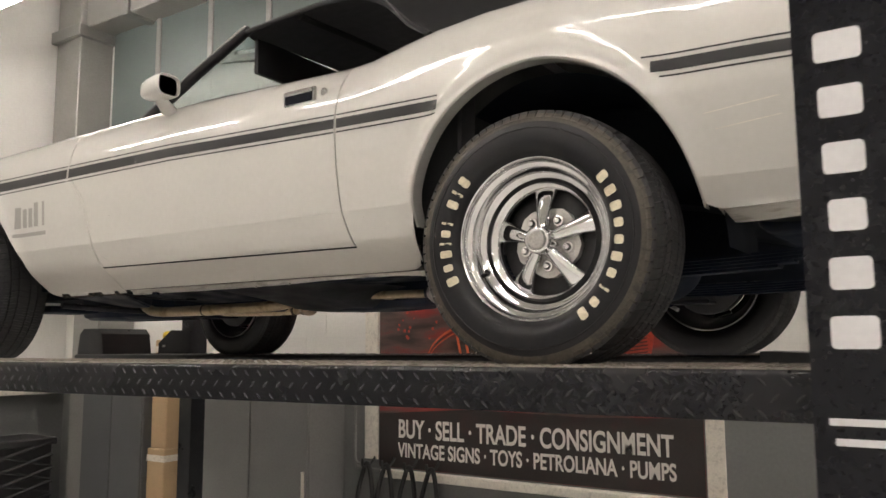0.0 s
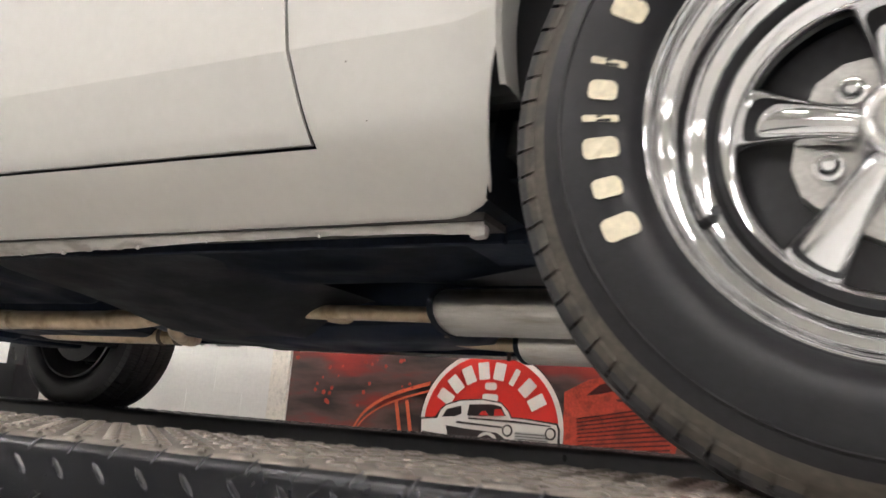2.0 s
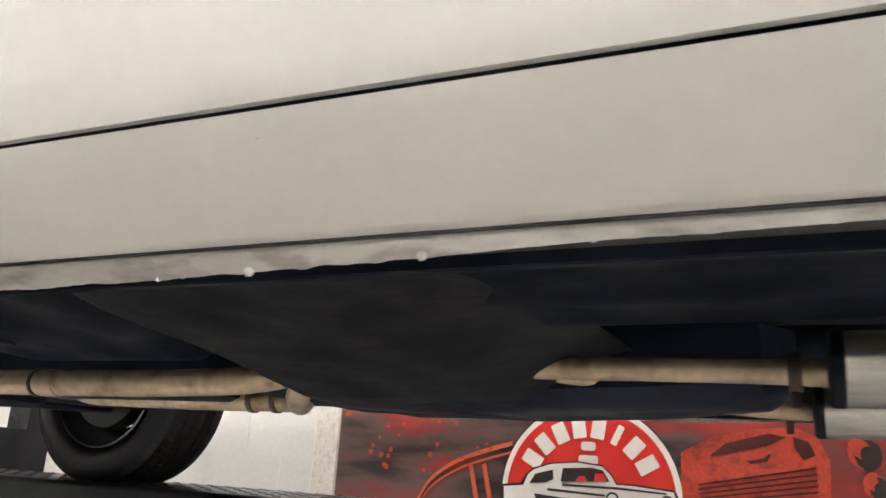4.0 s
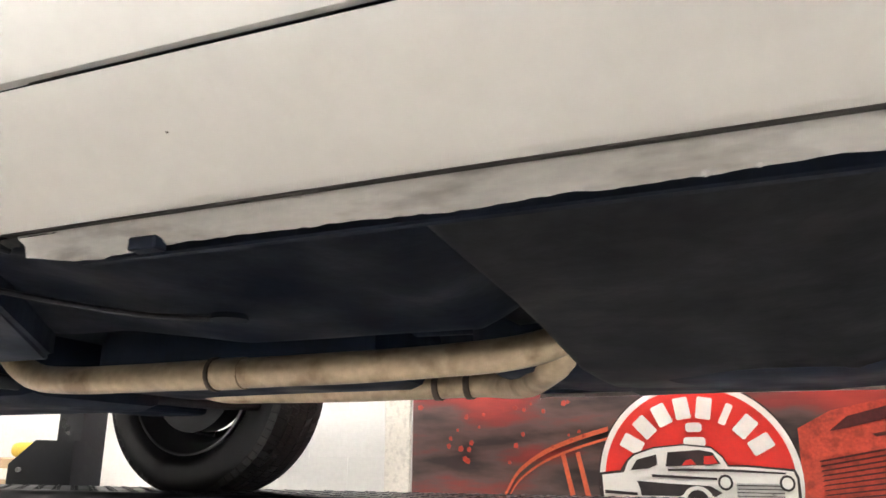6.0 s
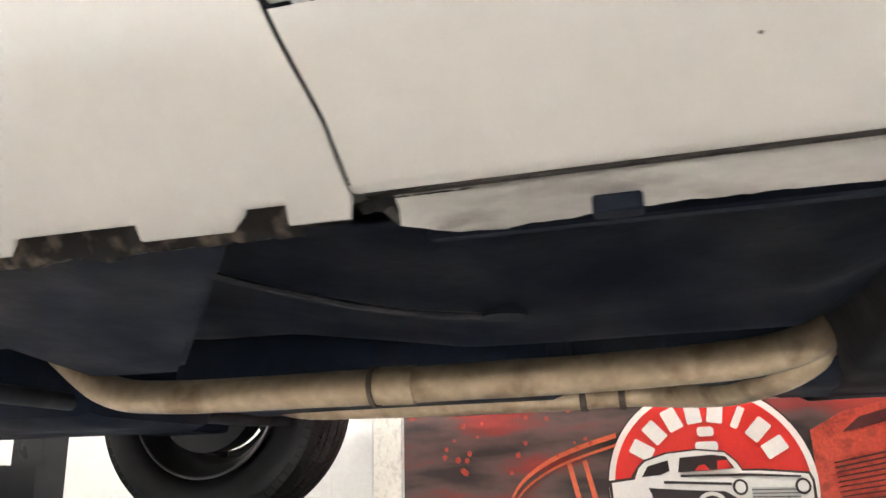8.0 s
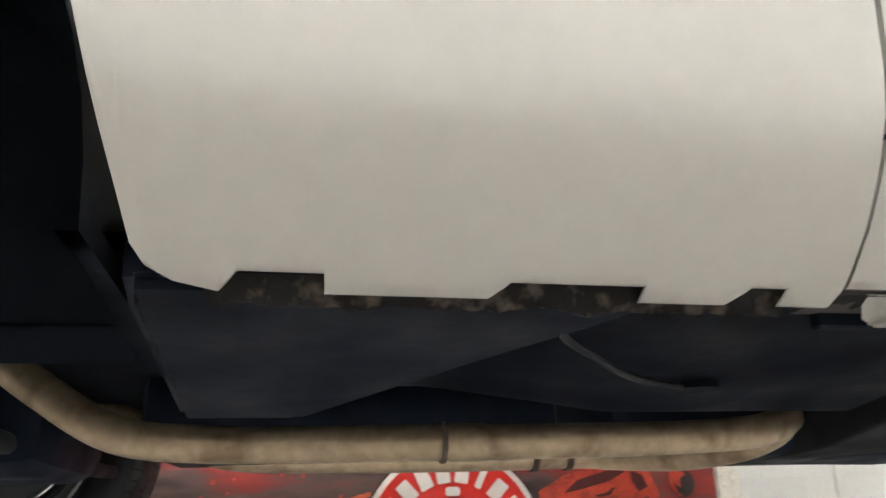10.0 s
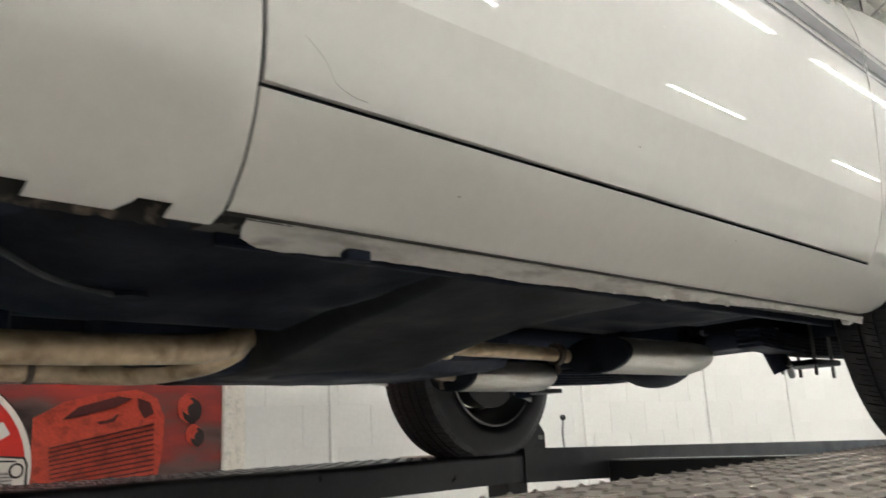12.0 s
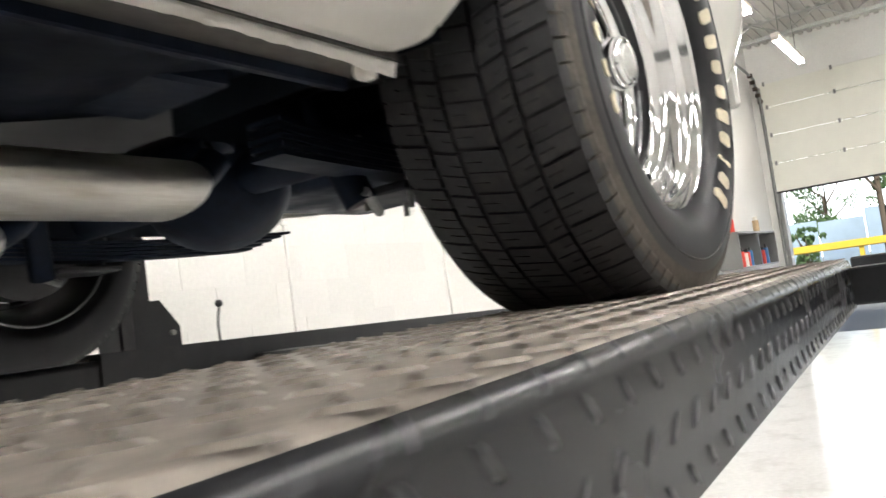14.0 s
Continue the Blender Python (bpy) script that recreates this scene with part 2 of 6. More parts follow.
def part(name, bm, mat, parent, label="", smooth=True, flat_over=40, at=None):
    """One mesh under a thing or under a part; the mesh is given in the world's metres, or about at."""
    me = bm if isinstance(bm, bpy.types.Mesh) else finish(name, bm, mat, smooth, flat_over)
    ob = new(name, me)
    m = at if at is not None else Matrix.Identity(4)
    ob.parent = parent
    ob.matrix_parent_inverse = PLACE[parent.name].inverted()
    ob.matrix_basis = m
    PLACE[ob.name] = m
    return tagged(ob, label)


def solo(name, bm, mat, label="", category="", kind="", group="", smooth=True, flat_over=40):
    me = bm if isinstance(bm, bpy.types.Mesh) else finish(name, bm, mat, smooth, flat_over)
    ob = new(name, me)
    PLACE[ob.name] = Matrix.Identity(4)
    return tagged(ob, label, category, group, kind)


def box(x0, x1, y0, y1, z0, z1, bevel=0.0, seg=1, bm=None):
    own = bm is None
    bm = bm or bmesh.new()
    made = bmesh.ops.create_cube(bm, size=1)["verts"]
    for v in made:
        v.co = Vector(((x0 + x1) / 2 + v.co.x * (x1 - x0), (y0 + y1) / 2 + v.co.y * (y1 - y0), (z0 + z1) / 2 + v.co.z * (z1 - z0)))
    if bevel:
        edges = {e for v in made for e in v.link_edges}
        bmesh.ops.bevel(bm, geom=list(edges), offset=bevel, segments=seg, affect="EDGES", profile=0.5)
    return bm


def extrude_x(section, x0, x1, bm=None):
    """A closed (y, z) outline drawn out along x."""
    bm = bm or bmesh.new()
    a = [bm.verts.new((x0, y, z)) for y, z in section]
    b = [bm.verts.new((x1, y, z)) for y, z in section]
    k = len(section)
    for i in range(k):
        bm.faces.new((a[i], a[(i + 1) % k], b[(i + 1) % k], b[i]))
    bm.faces.new(a), bm.faces.new(b)
    return bm


def plate(outline, y, thick, bm=None):
    """A flat (x, z) outline standing at y, drawn back by thick."""
    bm = bm or bmesh.new()
    a = [bm.verts.new((x, y, z)) for x, z in outline]
    b = [bm.verts.new((x, y + thick, z)) for x, z in outline]
    k = len(outline)
    for i in range(k):
        bm.faces.new((a[i], a[(i + 1) % k], b[(i + 1) % k], b[i]))
    bm.faces.new(a), bm.faces.new(b)
    return bm


def lathe(profile, seg=64, center=(0, 0, 0), bm=None, closed=False):
    """(y, r) points turned about an axis along y."""
    bm = bm or bmesh.new()
    cx, cy, cz = center
    rings = []
    for y, r in profile:
        if r < 1e-5:
            rings.append([bm.verts.new((cx, cy + y, cz))])
        else:
            rings.append([bm.verts.new((cx + r * math.cos(2 * math.pi * i / seg), cy + y, cz + r * math.sin(2 * math.pi * i / seg))) for i in range(seg)])
    pairs = list(zip(rings, rings[1:])) + ([(rings[-1], rings[0])] if closed else [])
    for a, b in pairs:
        for i in range(seg):
            j = (i + 1) % seg
            if len(a) == 1 and len(b) == 1:
                continue
            if len(a) == 1:
                bm.faces.new((a[0], b[j], b[i]))
            elif len(b) == 1:
                bm.faces.new((a[i], a[j], b[0]))
            else:
                bm.faces.new((a[i], a[j], b[j], b[i]))
    return bm


def smooth_line(points, steps=6):
    """Catmull-Rom through the points."""
    p = [Vector(q) for q in points]
    p = [p[0] * 2 - p[1]] + p + [p[-1] * 2 - p[-2]]
    out = []
    for a, b, c, d in zip(p, p[1:], p[2:], p[3:]):
        for k in range(steps):
            t = k / steps
            out.append(0.5 * ((2 * b) + (c - a) * t + (2 * a - 5 * b + 4 * c - d) * t * t + (3 * b - a - 3 * c + d) * t ** 3))
    return out + [p[-2]]


def tube(points, radius, seg=16, steps=6, bm=None, squash=1.0, wobble=0.0, caps=True):
    """A pipe along a smooth line; radius a number or a function of 0..1."""
    bm = bm or bmesh.new()
    line = smooth_line(points, steps) if steps > 1 else [Vector(p) for p in points]
    rings = []
    up = Vector((0, 0, 1))
    for i, p in enumerate(line):
        d = (line[min(i + 1, len(line) - 1)] - line[max(i - 1, 0)]).normalized()
        ref = up if abs(d.z) < 0.9 else Vector((1, 0, 0))
        s = d.cross(ref).normalized()
        u = s.cross(d)
        r = radius(i / (len(line) - 1)) if callable(radius) else radius
        ring = []
        for k in range(seg):
            a = 2 * math.pi * k / seg
            w = 1 + wobble * noise.noise(p * 14 + Vector((k * 0.3, 0, 0)))
            ring.append(bm.verts.new(p + s * math.cos(a) * r * w + u * math.sin(a) * r * squash * w))
        rings.append(ring)
    for a, b in zip(rings, rings[1:]):
        for k in range(seg):
            bm.faces.new((a[k], a[(k + 1) % seg], b[(k + 1) % seg], b[k]))
    if caps:
        bm.faces.new(rings[0]), bm.faces.new(rings[-1])
    return bm


def line_at(table, v):
    """A value on a polyline of (at, value)."""
    for (a, p), (b, q) in zip(table, table[1:]):
        if v <= b:
            return p + (q - p) * max(0.0, (v - a) / (b - a))
    return table[-1][1]


def rounded(w, h, r, seg=4):
    """Outline of a rounded rectangle about the origin."""
    out = []
    for sx, sy, a0 in ((1, 1, 0), (-1, 1, 90), (-1, -1, 180), (1, -1, 270)):
        for k in range(seg + 1):
            a = radians(a0 + 90 * k / seg)
            out.append((sx * (w / 2 - r) + r * math.cos(a), sy * (h / 2 - r) + r * math.sin(a)))
    return out

# ---- the hall ----
def build_hall():
    floor = solo("floor", box(FRONT_X - 0.3, REAR_X + 0.3, BACK_Y - 0.3, WALL_Y + 0.35, FLOOR - 0.2, FLOOR), FLOOR_PAINT, "glossy pale grey painted concrete floor", "floor", "structure", smooth=False)
    bm = box(FRONT_X - 0.3, REAR_X + 0.3, BACK_Y - 0.3, WALL_Y + 0.35, CEIL, CEIL + 0.2)
    solo("ceiling", bm, CEILING, "pale painted roof deck", "ceiling", "structure", smooth=False)
    # long side wall: grey below, white blocks above
    solo("wall_north", box(FRONT_X, REAR_X, WALL_Y + 0.0026, WALL_Y + 0.3, FLOOR, CEIL), WALL_WHITE, "white painted concrete block wall", "wall", "structure", smooth=False)
    solo("wall_dado", box(FRONT_X, REAR_X, WALL_Y - 0.001, WALL_Y + 0.002, FLOOR, -0.33), WALL_GREY, "grey painted lower part of block wall", "wall", "structure", smooth=False)
    solo("wall_west", box(FRONT_X - 0.25, FRONT_X, BACK_Y, WALL_Y + 0.3, FLOOR, CEIL), WALL_WHITE, "plain white painted wall", "wall", "structure", smooth=False)
    solo("wall_south", box(FRONT_X, REAR_X, BACK_Y - 0.25, BACK_Y, FLOOR, CEIL), WALL_WHITE, "plain white painted wall", "wall", "structure", smooth=False)
    bm = box(REAR_X, REAR_X + 0.25, DOOR_Y1, WALL_Y + 0.3, FLOOR, CEIL)
    box(REAR_X, REAR_X + 0.25, BACK_Y, DOOR_Y0, FLOOR, CEIL, bm=bm)
    box(REAR_X, REAR_X + 0.25, DOOR_Y0, DOOR_Y1, DOOR_TOP, CEIL, bm=bm)
    solo("wall_east", bm, WALL_WHITE, "white block wall with a wide vehicle door opening", "wall", "structure", smooth=False)


DOOR_Y0, DOOR_Y1, DOOR_TOP, DOOR_EDGE = -1.9, 2.56, 3.15, 1.20
build_hall()


def build_roof_steel():
    g = "roof joists"
    for i, x in enumerate((-4.5, -2.0, 0.5, 3.0, 5.5, 8.0, 10.5, 13.0)):
        j = thing("roof_joist", (x, -1.6, CEIL - 0.3), "grey painted steel roof joist under the deck", "joist", g)
        part("upper_chord", box(x - 0.06, x + 0.06, BACK_Y, WALL_Y + 0.05, CEIL - 0.05, CEIL), BEAM, j, smooth=False)
        part("lower_chord", box(x - 0.06, x + 0.06, BACK_Y, WALL_Y + 0.05, CEIL - 0.34, CEIL - 0.29), BEAM, j, smooth=False)
        bm = bmesh.new()
        k, n = 0, 22
        for k in range(n):
            y0, y1 = BACK_Y + (WALL_Y - BACK_Y) * k / n, BACK_Y + (WALL_Y - BACK_Y) * (k + 1) / n
            za, zb = (CEIL - 0.05, CEIL - 0.3) if k % 2 else (CEIL - 0.3, CEIL - 0.05)
            tube([(x, y0, za), (x, y1, zb)], 0.012, 8, 1, bm)
        part("web", bm, BEAM, j)
    bm = bmesh.new()
    y = BACK_Y
    while y < WALL_Y:
        box(FRONT_X, REAR_X, y, y + 0.075, CEIL - 0.035, CEIL - 0.002, bm=bm)
        y += 0.15
    solo("ceiling_ribs", bm, CEILING, "pale ribbed roof deck", "ceiling", "structure", smooth=False)


build_roof_steel()


def build_tube_lights():
    first = None
    z = 2.95
    spots = []
    for y, row in ((1.56, (-5.0, -2.4, 0.2, 2.8, 5.4, 8.0, 11.4)), (-2.1, (-5.0, -2.4, 0.2, 2.8, 5.4, 8.0, 11.4)), (-5.2, (-2.6, 2.3, 7.2, 12.1))):
        for x in row:
            spots.append((x, y))
    for x, y in spots:
        if first is None:
            lamp = thing("tube_light", (x, y, z), "white twin fluorescent tube fitting, switched on", "ceiling light", "tube lights")
            part("housing", box(x - 0.95, x + 0.95, y - 0.055, y + 0.055, z + 0.03, z + 0.085, 0.006), TRIM_WHITE, lamp, smooth=False)
            for s in (-1, 1):
                bm = bmesh.new()
                tube([(x - 0.92, y + s * 0.032, z), (x + 0.92, y + s * 0.032, z)], 0.015, 12, 1, bm)
                part("tube", bm, TUBE, lamp, "glowing white tube")
            for e in (-0.93, 0.93):
                part("lamp_holder", box(x + e - 0.012, x + e + 0.012, y - 0.05, y + 0.05, z - 0.018, z + 0.03, 0.003), TRIM_WHITE, lamp, smooth=False)
            for e in (-0.6, 0.6):
                part("hanger", tube([(x + e, y, z + 0.085), (x + e, y, CEIL - 0.02)], 0.006, 6, 1), HARDWARE, lamp)
            first, fx, fy = lamp, x, y
        else:
            copy_thing(first, Matrix.Translation((x, y, z)))


build_tube_lights()


def build_vehicle_door():
    d = thing("sectional_door", (REAR_X - 0.06, (DOOR_Y0 + DOOR_Y1) / 2, DOOR_EDGE), "cream sectional vehicle door, half raised on its tracks", "garage door")
    x = REAR_X - 0.06
    z = DOOR_EDGE
    n = 0
    while z < DOOR_TOP - 0.1:
        h = min(0.52, DOOR_TOP + 0.04 - z)
        part("panel", box(x - 0.022, x + 0.022, DOOR_Y0 - 0.05, DOOR_Y1 + 0.05, z + 0.004, z + h - 0.004, 0.006), DOOR_PANEL, d, smooth=False)
        for y in (DOOR_Y1 - 0.02, DOOR_Y1 - 1.15, DOOR_Y1 - 2.3, DOOR_Y1 - 3.4, DOOR_Y0 + 0.02):
            part("hinge", box(x - 0.034, x - 0.022, y - 0.02, y + 0.02, z + h - 0.04, z + h + 0.04, 0.004), HARDWARE, d, smooth=False)
        z += h
    part("bottom_seal", box(x - 0.026, x + 0.026, DOOR_Y0 - 0.05, DOOR_Y1 + 0.05, DOOR_EDGE - 0.03, DOOR_EDGE + 0.003), CRATE, d, smooth=False)
    for y in (DOOR_Y1 + 0.08, DOOR_Y0 - 0.08):
        pts = [(x, y, FLOOR), (x, y, 0.0), (x, y, 2.5), (x - 0.06, y, 2.9), (x - 0.3, y, 3.2), (x - 0.7, y, 3.30), (x - 4.2, y, 3.40)]
        part("track", tube(pts, 0.026, 8, 5), HARDWARE, d, "galvanised curved track")
        for k in range(5):
            a = k / 4
            part("roller", box(x - 0.05 - 0.55 * a, x - 0.0 - 0.55 * a, y - 0.05, y + 0.04, 2.85 + 0.40 * a, 2.92 + 0.40 * a, 0.008), RUST, d, smooth=False)
    part("jamb", box(REAR_X - 0.03, REAR_X, DOOR_Y1, DOOR_Y1 + 0.12, FLOOR, DOOR_TOP), HARDWARE, d, "grey steel door jamb", smooth=False)


build_vehicle_door()


def build_outside():
    solo("ground", box(REAR_X + 0.25, REAR_X + 160, -90, 90, FLOOR - 0.25, FLOOR - 0.02), ASPHALT, "pale grey asphalt yard", "ground", "structure", smooth=False)
    b = solo("yellow_barrier", box(24.0, 24.3, -14, 4.6, 0.0, 0.22, 0.03), YELLOW, "low yellow painted barrier in the yard", "barrier")
    p = thing("barrier_post", (24.15, 0, FLOOR), "yellow steel posts under the barrier", "post")
    for y in (-12, -8, -4, 0, 2.5):
        part("post", box(24.07, 24.23, y - 0.06, y + 0.06, FLOOR - 0.02, 0.0), YELLOW, p, smooth=False)
    solo("backdrop", box(175, 175.5, -95, 95, FLOOR - 0.3, 75), PALE_SKY, "pale overcast sky beyond the yard", "sky", "structure", smooth=False)
    f = thing("panel_fence", (40, 0, FLOOR), "pale blue sheet fence across the yard", "fence")
    y = -16.0
    while y < 18:
        part("panel", box(40, 40.08, y, y + 1.94, FLOOR - 0.02, 1.5 + 0.2 * math.sin(y)), FENCE, f, smooth=False)
        y += 2.0
    rng = random.Random(7)

    def tree(x, y, h, spread, n, label):
        t = thing("tree", (x, y, FLOOR), label, "tree", "trees beyond the yard")
        bm = tube([(x, y, FLOOR - 0.05), (x + 0.1, y, FLOOR + h * 0.3), (x, y + 0.1, FLOOR + h * 0.62)], lambda a: 0.16 * (1 - 0.6 * a), 10, 4)
        for k in range(7):
            a = k * 2.4
            z = FLOOR + h * (0.3 + 0.05 * k)
            tube([(x, y, z), (x + spread * 0.35 * math.cos(a), y + spread * 0.35 * math.sin(a), z + h * 0.14), (x + spread * 0.62 * math.cos(a), y + spread * 0.62 * math.sin(a), z + h * 0.3)], lambda u: 0.06 * (1 - 0.8 * u), 6, 3, bm)
        part("trunk", bm, BARK, t)
        vs, fs = [], []
        clumps = [(rng.gauss(0, 0.42) * spread, rng.gauss(0, 0.42) * spread, h * rng.uniform(0.38, 0.97), rng.uniform(0.25, 0.6)) for _ in range(34)]
        for _ in range(n):
            cx, cy, cz, cr = rng.choice(clumps)
            d = Vector((rng.gauss(0, 1), rng.gauss(0, 1), rng.gauss(0, 0.8))).normalized() * cr * spread * 0.45 * rng.random() ** 0.4
            c = Vector((x + cx, y + cy, FLOOR + cz)) + d
            rot = Euler((rng.uniform(0, 6.3), rng.uniform(0, 6.3), rng.uniform(0, 6.3))).to_matrix()
            s = rng.uniform(0.12, 0.22)
            i = len(vs)
            vs += [tuple(c + rot @ (Vector(v) * s)) for v in ((-0.5, 0, 0), (0, -0.3, 0.06), (0.5, 0, 0), (0, 0.3, 0.06))]
            fs.append((i, i + 1, i + 2, i + 3))
        me = bpy.data.meshes.new("crown")
        me.from_pydata(vs, [], fs)
        me.materials.append(LEAF)
        part("crown", me, LEAF, t, "loose crown of small green leaves")

    tree(48, 6.6, 7.2, 3.0, 3500, "broad green tree in full leaf")
    tree(55, 2.0, 6.6, 3.4, 3500, "broad green tree in full leaf")
    tree(33, 2.6, 9.6, 3.0, 3500, "tall green tree with low hanging branches")
    tree(30, 4.9, 2.4, 0.5, 900, "small pointed evergreen shrub")


build_outside()


def build_hall_things():
    # banner on the side wall
    b = thing("wall_banner", ((BX0 + BX1) / 2, WALL_Y, BZ0), "dark red printed vinyl banner on the white block wall", "banner")
    y = WALL_Y - 0.004
    part("sheet", box(BX0, BX1, y, WALL_Y + 0.02, BZ0, BZ1), BANNER_BACK, b, "brown-black sheet with smoky red streaks", smooth=False)
    # round emblem: black rim, white ring, red field, and plain marks
    cx, cz, r = -1.512, 0.062, 0.356

    def disc(rad, yy, mat, name, label=""):
        part(name, plate([(cx + rad * math.cos(a * math.pi / 40), cz + rad * math.sin(a * math.pi / 40)) for a in range(80)], yy, 0.002), mat, b, label, smooth=False)

    disc(r + 0.006, y - 0.004, BANNER_BLACK, "emblem_edge")
    disc(r, y - 0.007, BANNER_WHITE, "emblem_ring")
    disc(r - 0.022, y - 0.010, BANNER_RED, "emblem_field", "round red emblem")
    for k in range(8):
        a = radians(150 - k * 17.2)
        m = Matrix.Rotation(math.pi / 2 - a, 4, "Y")
        bm = plate(rounded(0.054 if k != 5 else 0.026, 0.080, 0.006), 0, 0.002)
        bmesh.ops.transform(bm, matrix=Matrix.Translation((cx + 0.262 * math.cos(a), y - 0.013, cz + 0.262 * math.sin(a))) @ m, verts=bm.verts)
        part("white_bar", bm, BANNER_WHITE, b, smooth=False)
    for dz, w in ((-0.026, 0.078), (0.026, 0.058)):
        bm = plate(rounded(w, 0.034, 0.012), y - 0.013, 0.002)
        bmesh.ops.translate(bm, vec=(cx, 0, 0.226 + dz), verts=bm.verts)
        part("white_mark", bm, BANNER_WHITE, b, smooth=False)
    # small car drawing in the emblem
    ey = y - 0.014
    def shape(name, pts, mat, dy=0.0, label=""):
        part(name, plate([(cx + u, w) for u, w in pts], ey - dy, 0.002), mat, b, label, smooth=False)
    roof = [(-0.268, 0.096), (-0.245, 0.130), (-0.219, 0.153), (-0.145, 0.177), (-0.039, 0.187), (0.056, 0.177), (0.093, 0.143), (0.110, 0.113)]
    shape("printed_outline", [(-0.356, 0.088), (-0.274, 0.098)] + [(u * 1.02, w + 0.006) for u, w in roof] + [(0.175, 0.119), (0.33, 0.106), (0.342, 0.08), (0.346, -0.10), (-0.346, -0.10)], BANNER_BLACK)
    shape("printed_car", [(-0.345, 0.080), (-0.262, 0.090)] + roof[1:] + [(0.172, 0.112), (0.267, 0.104), (0.325, 0.098), (0.334, 0.072), (0.330, -0.10), (-0.335, -0.10)], BANNER_WHITE, 0.003, "white car drawing")
    shape("printed_window", [(-0.236, 0.098), (-0.212, 0.136), (-0.140, 0.155), (-0.137, 0.118), (-0.170, 0.104)], BANNER_BLACK, 0.006)
    shape("printed_window", [(-0.108, 0.112), (-0.098, 0.163), (0.014, 0.171), (0.060, 0.163), (0.086, 0.122), (-0.03, 0.115)], BANNER_BLACK, 0.006)
    shape("printed_seat", [(-0.05, 0.116), (-0.035, 0.134), (-0.015, 0.139), (0.003, 0.118)], BANNER_RED, 0.009)
    shape("printed_seat", [(0.028, 0.119), (0.030, 0.149), (0.062, 0.152), (0.078, 0.123)], BANNER_RED, 0.009)
    shape("printed_body_side", [(-0.215, 0.060), (-0.10, 0.052), (0.045, 0.045), (0.085, 0.022), (0.06, 0.008), (-0.02, 0.035), (-0.06, 0.008), (-0.20, 0.008), (-0.205, 0.035)], BANNER_BLACK, 0.006)
    shape("printed_side_line", [(-0.16, 0.084), (0.07, 0.074), (0.07, 0.066), (-0.16, 0.074)], BANNER_BLACK, 0.006)
    shape("printed_tail_line", [(-0.335, 0.026), (-0.215, 0.018), (-0.215, 0.008), (-0.335, 0.014)], BANNER_BLACK, 0.006)
    shape("printed_hood_line", [(-0.10, 0.104), (0.12, 0.104), (0.30, 0.094), (0.30, 0.088), (0.12, 0.095), (-0.10, 0.096)], BANNER_BLACK, 0.006)
    shape("printed_wheel_arch", [(-0.055, 0.0)] + [(0.0 + 0.052 * math.cos(math.pi * (1 - q / 8)), 0.0 + 0.045 * math.sin(math.pi * (1 - q / 8))) for q in range(9)] + [(0.052, -0.05), (-0.055, -0.05)], BANNER_WHITE, 0.009)
    shape("printed_tyre", [(0.038 * math.cos(q * 0.524), -0.006 + 0.038 * math.sin(q * 0.524)) for q in range(12)], BANNER_BLACK, 0.012)
    shape("printed_grille", [(0.135, 0.056), (0.290, 0.056), (0.290, 0.006), (0.135, 0.006)], STEEL, 0.006)
    for q in range(4):
        shape("printed_grille_line", [(0.135, 0.050 - 0.012 * q), (0.290, 0.050 - 0.012 * q), (0.290, 0.047 - 0.012 * q), (0.135, 0.047 - 0.012 * q)], BANNER_BLACK, 0.009)
    for u in (0.302, 0.098):
        shape("printed_headlamp", [(u + 0.026 * math.cos(k * 0.524), 0.058 + 0.028 * math.sin(k * 0.524)) for k in range(12)], BANNER_BLACK, 0.009)
        shape("printed_headlamp", [(u + 0.018 * math.cos(k * 0.524), 0.058 + 0.020 * math.sin(k * 0.524)) for k in range(12)], BANNER_WHITE, 0.012)
    # large car print beside the emblem
    y2 = y - 0.005
    def art(pts, mat, dy=0.0, name="printed_shape"):
        part(name, plate(pts, y2 - dy, 0.002), mat, b, smooth=False)
    art([(-1.16, 0.245), (-1.05, 0.305), (-0.90, 0.338), (-0.77, 0.352), (-0.69, 0.318), (-0.655, 0.24), (-0.66, 0.10), (-0.70, -0.10), (-1.10, -0.10), (-1.16, 0.0)], BANNER_CAR, 0, "printed_bonnet")
    art([(-1.06, 0.235), (-1.0, 0.285), (-0.85, 0.325), (-0.79, 0.315), (-0.86, 0.28), (-1.0, 0.245)], BANNER_DARK, 0.003)
    art([(-0.77, 0.318), (-0.72, 0.30), (-0.70, 0.255), (-0.74, 0.235), (-0.765, 0.275)], BANNER_DARK, 0.003)
    art([(-0.93, 0.225), (-0.915, 0.215), (-0.86, 0.225), (-0.845, 0.25), (-0.85, 0.255), (-0.875, 0.235)], BANNER_DARK, 0.003)
    for k in range(11):
        u = k / 10
        art([(-1.10 + 0.02 * u, 0.135 - 0.016 * k), (-0.70 + 0.01 * u, 0.215 - 0.020 * k), (-0.70, 0.207 - 0.020 * k), (-1.10, 0.129 - 0.016 * k)], BANNER_DARK, 0.003, "printed_bar")
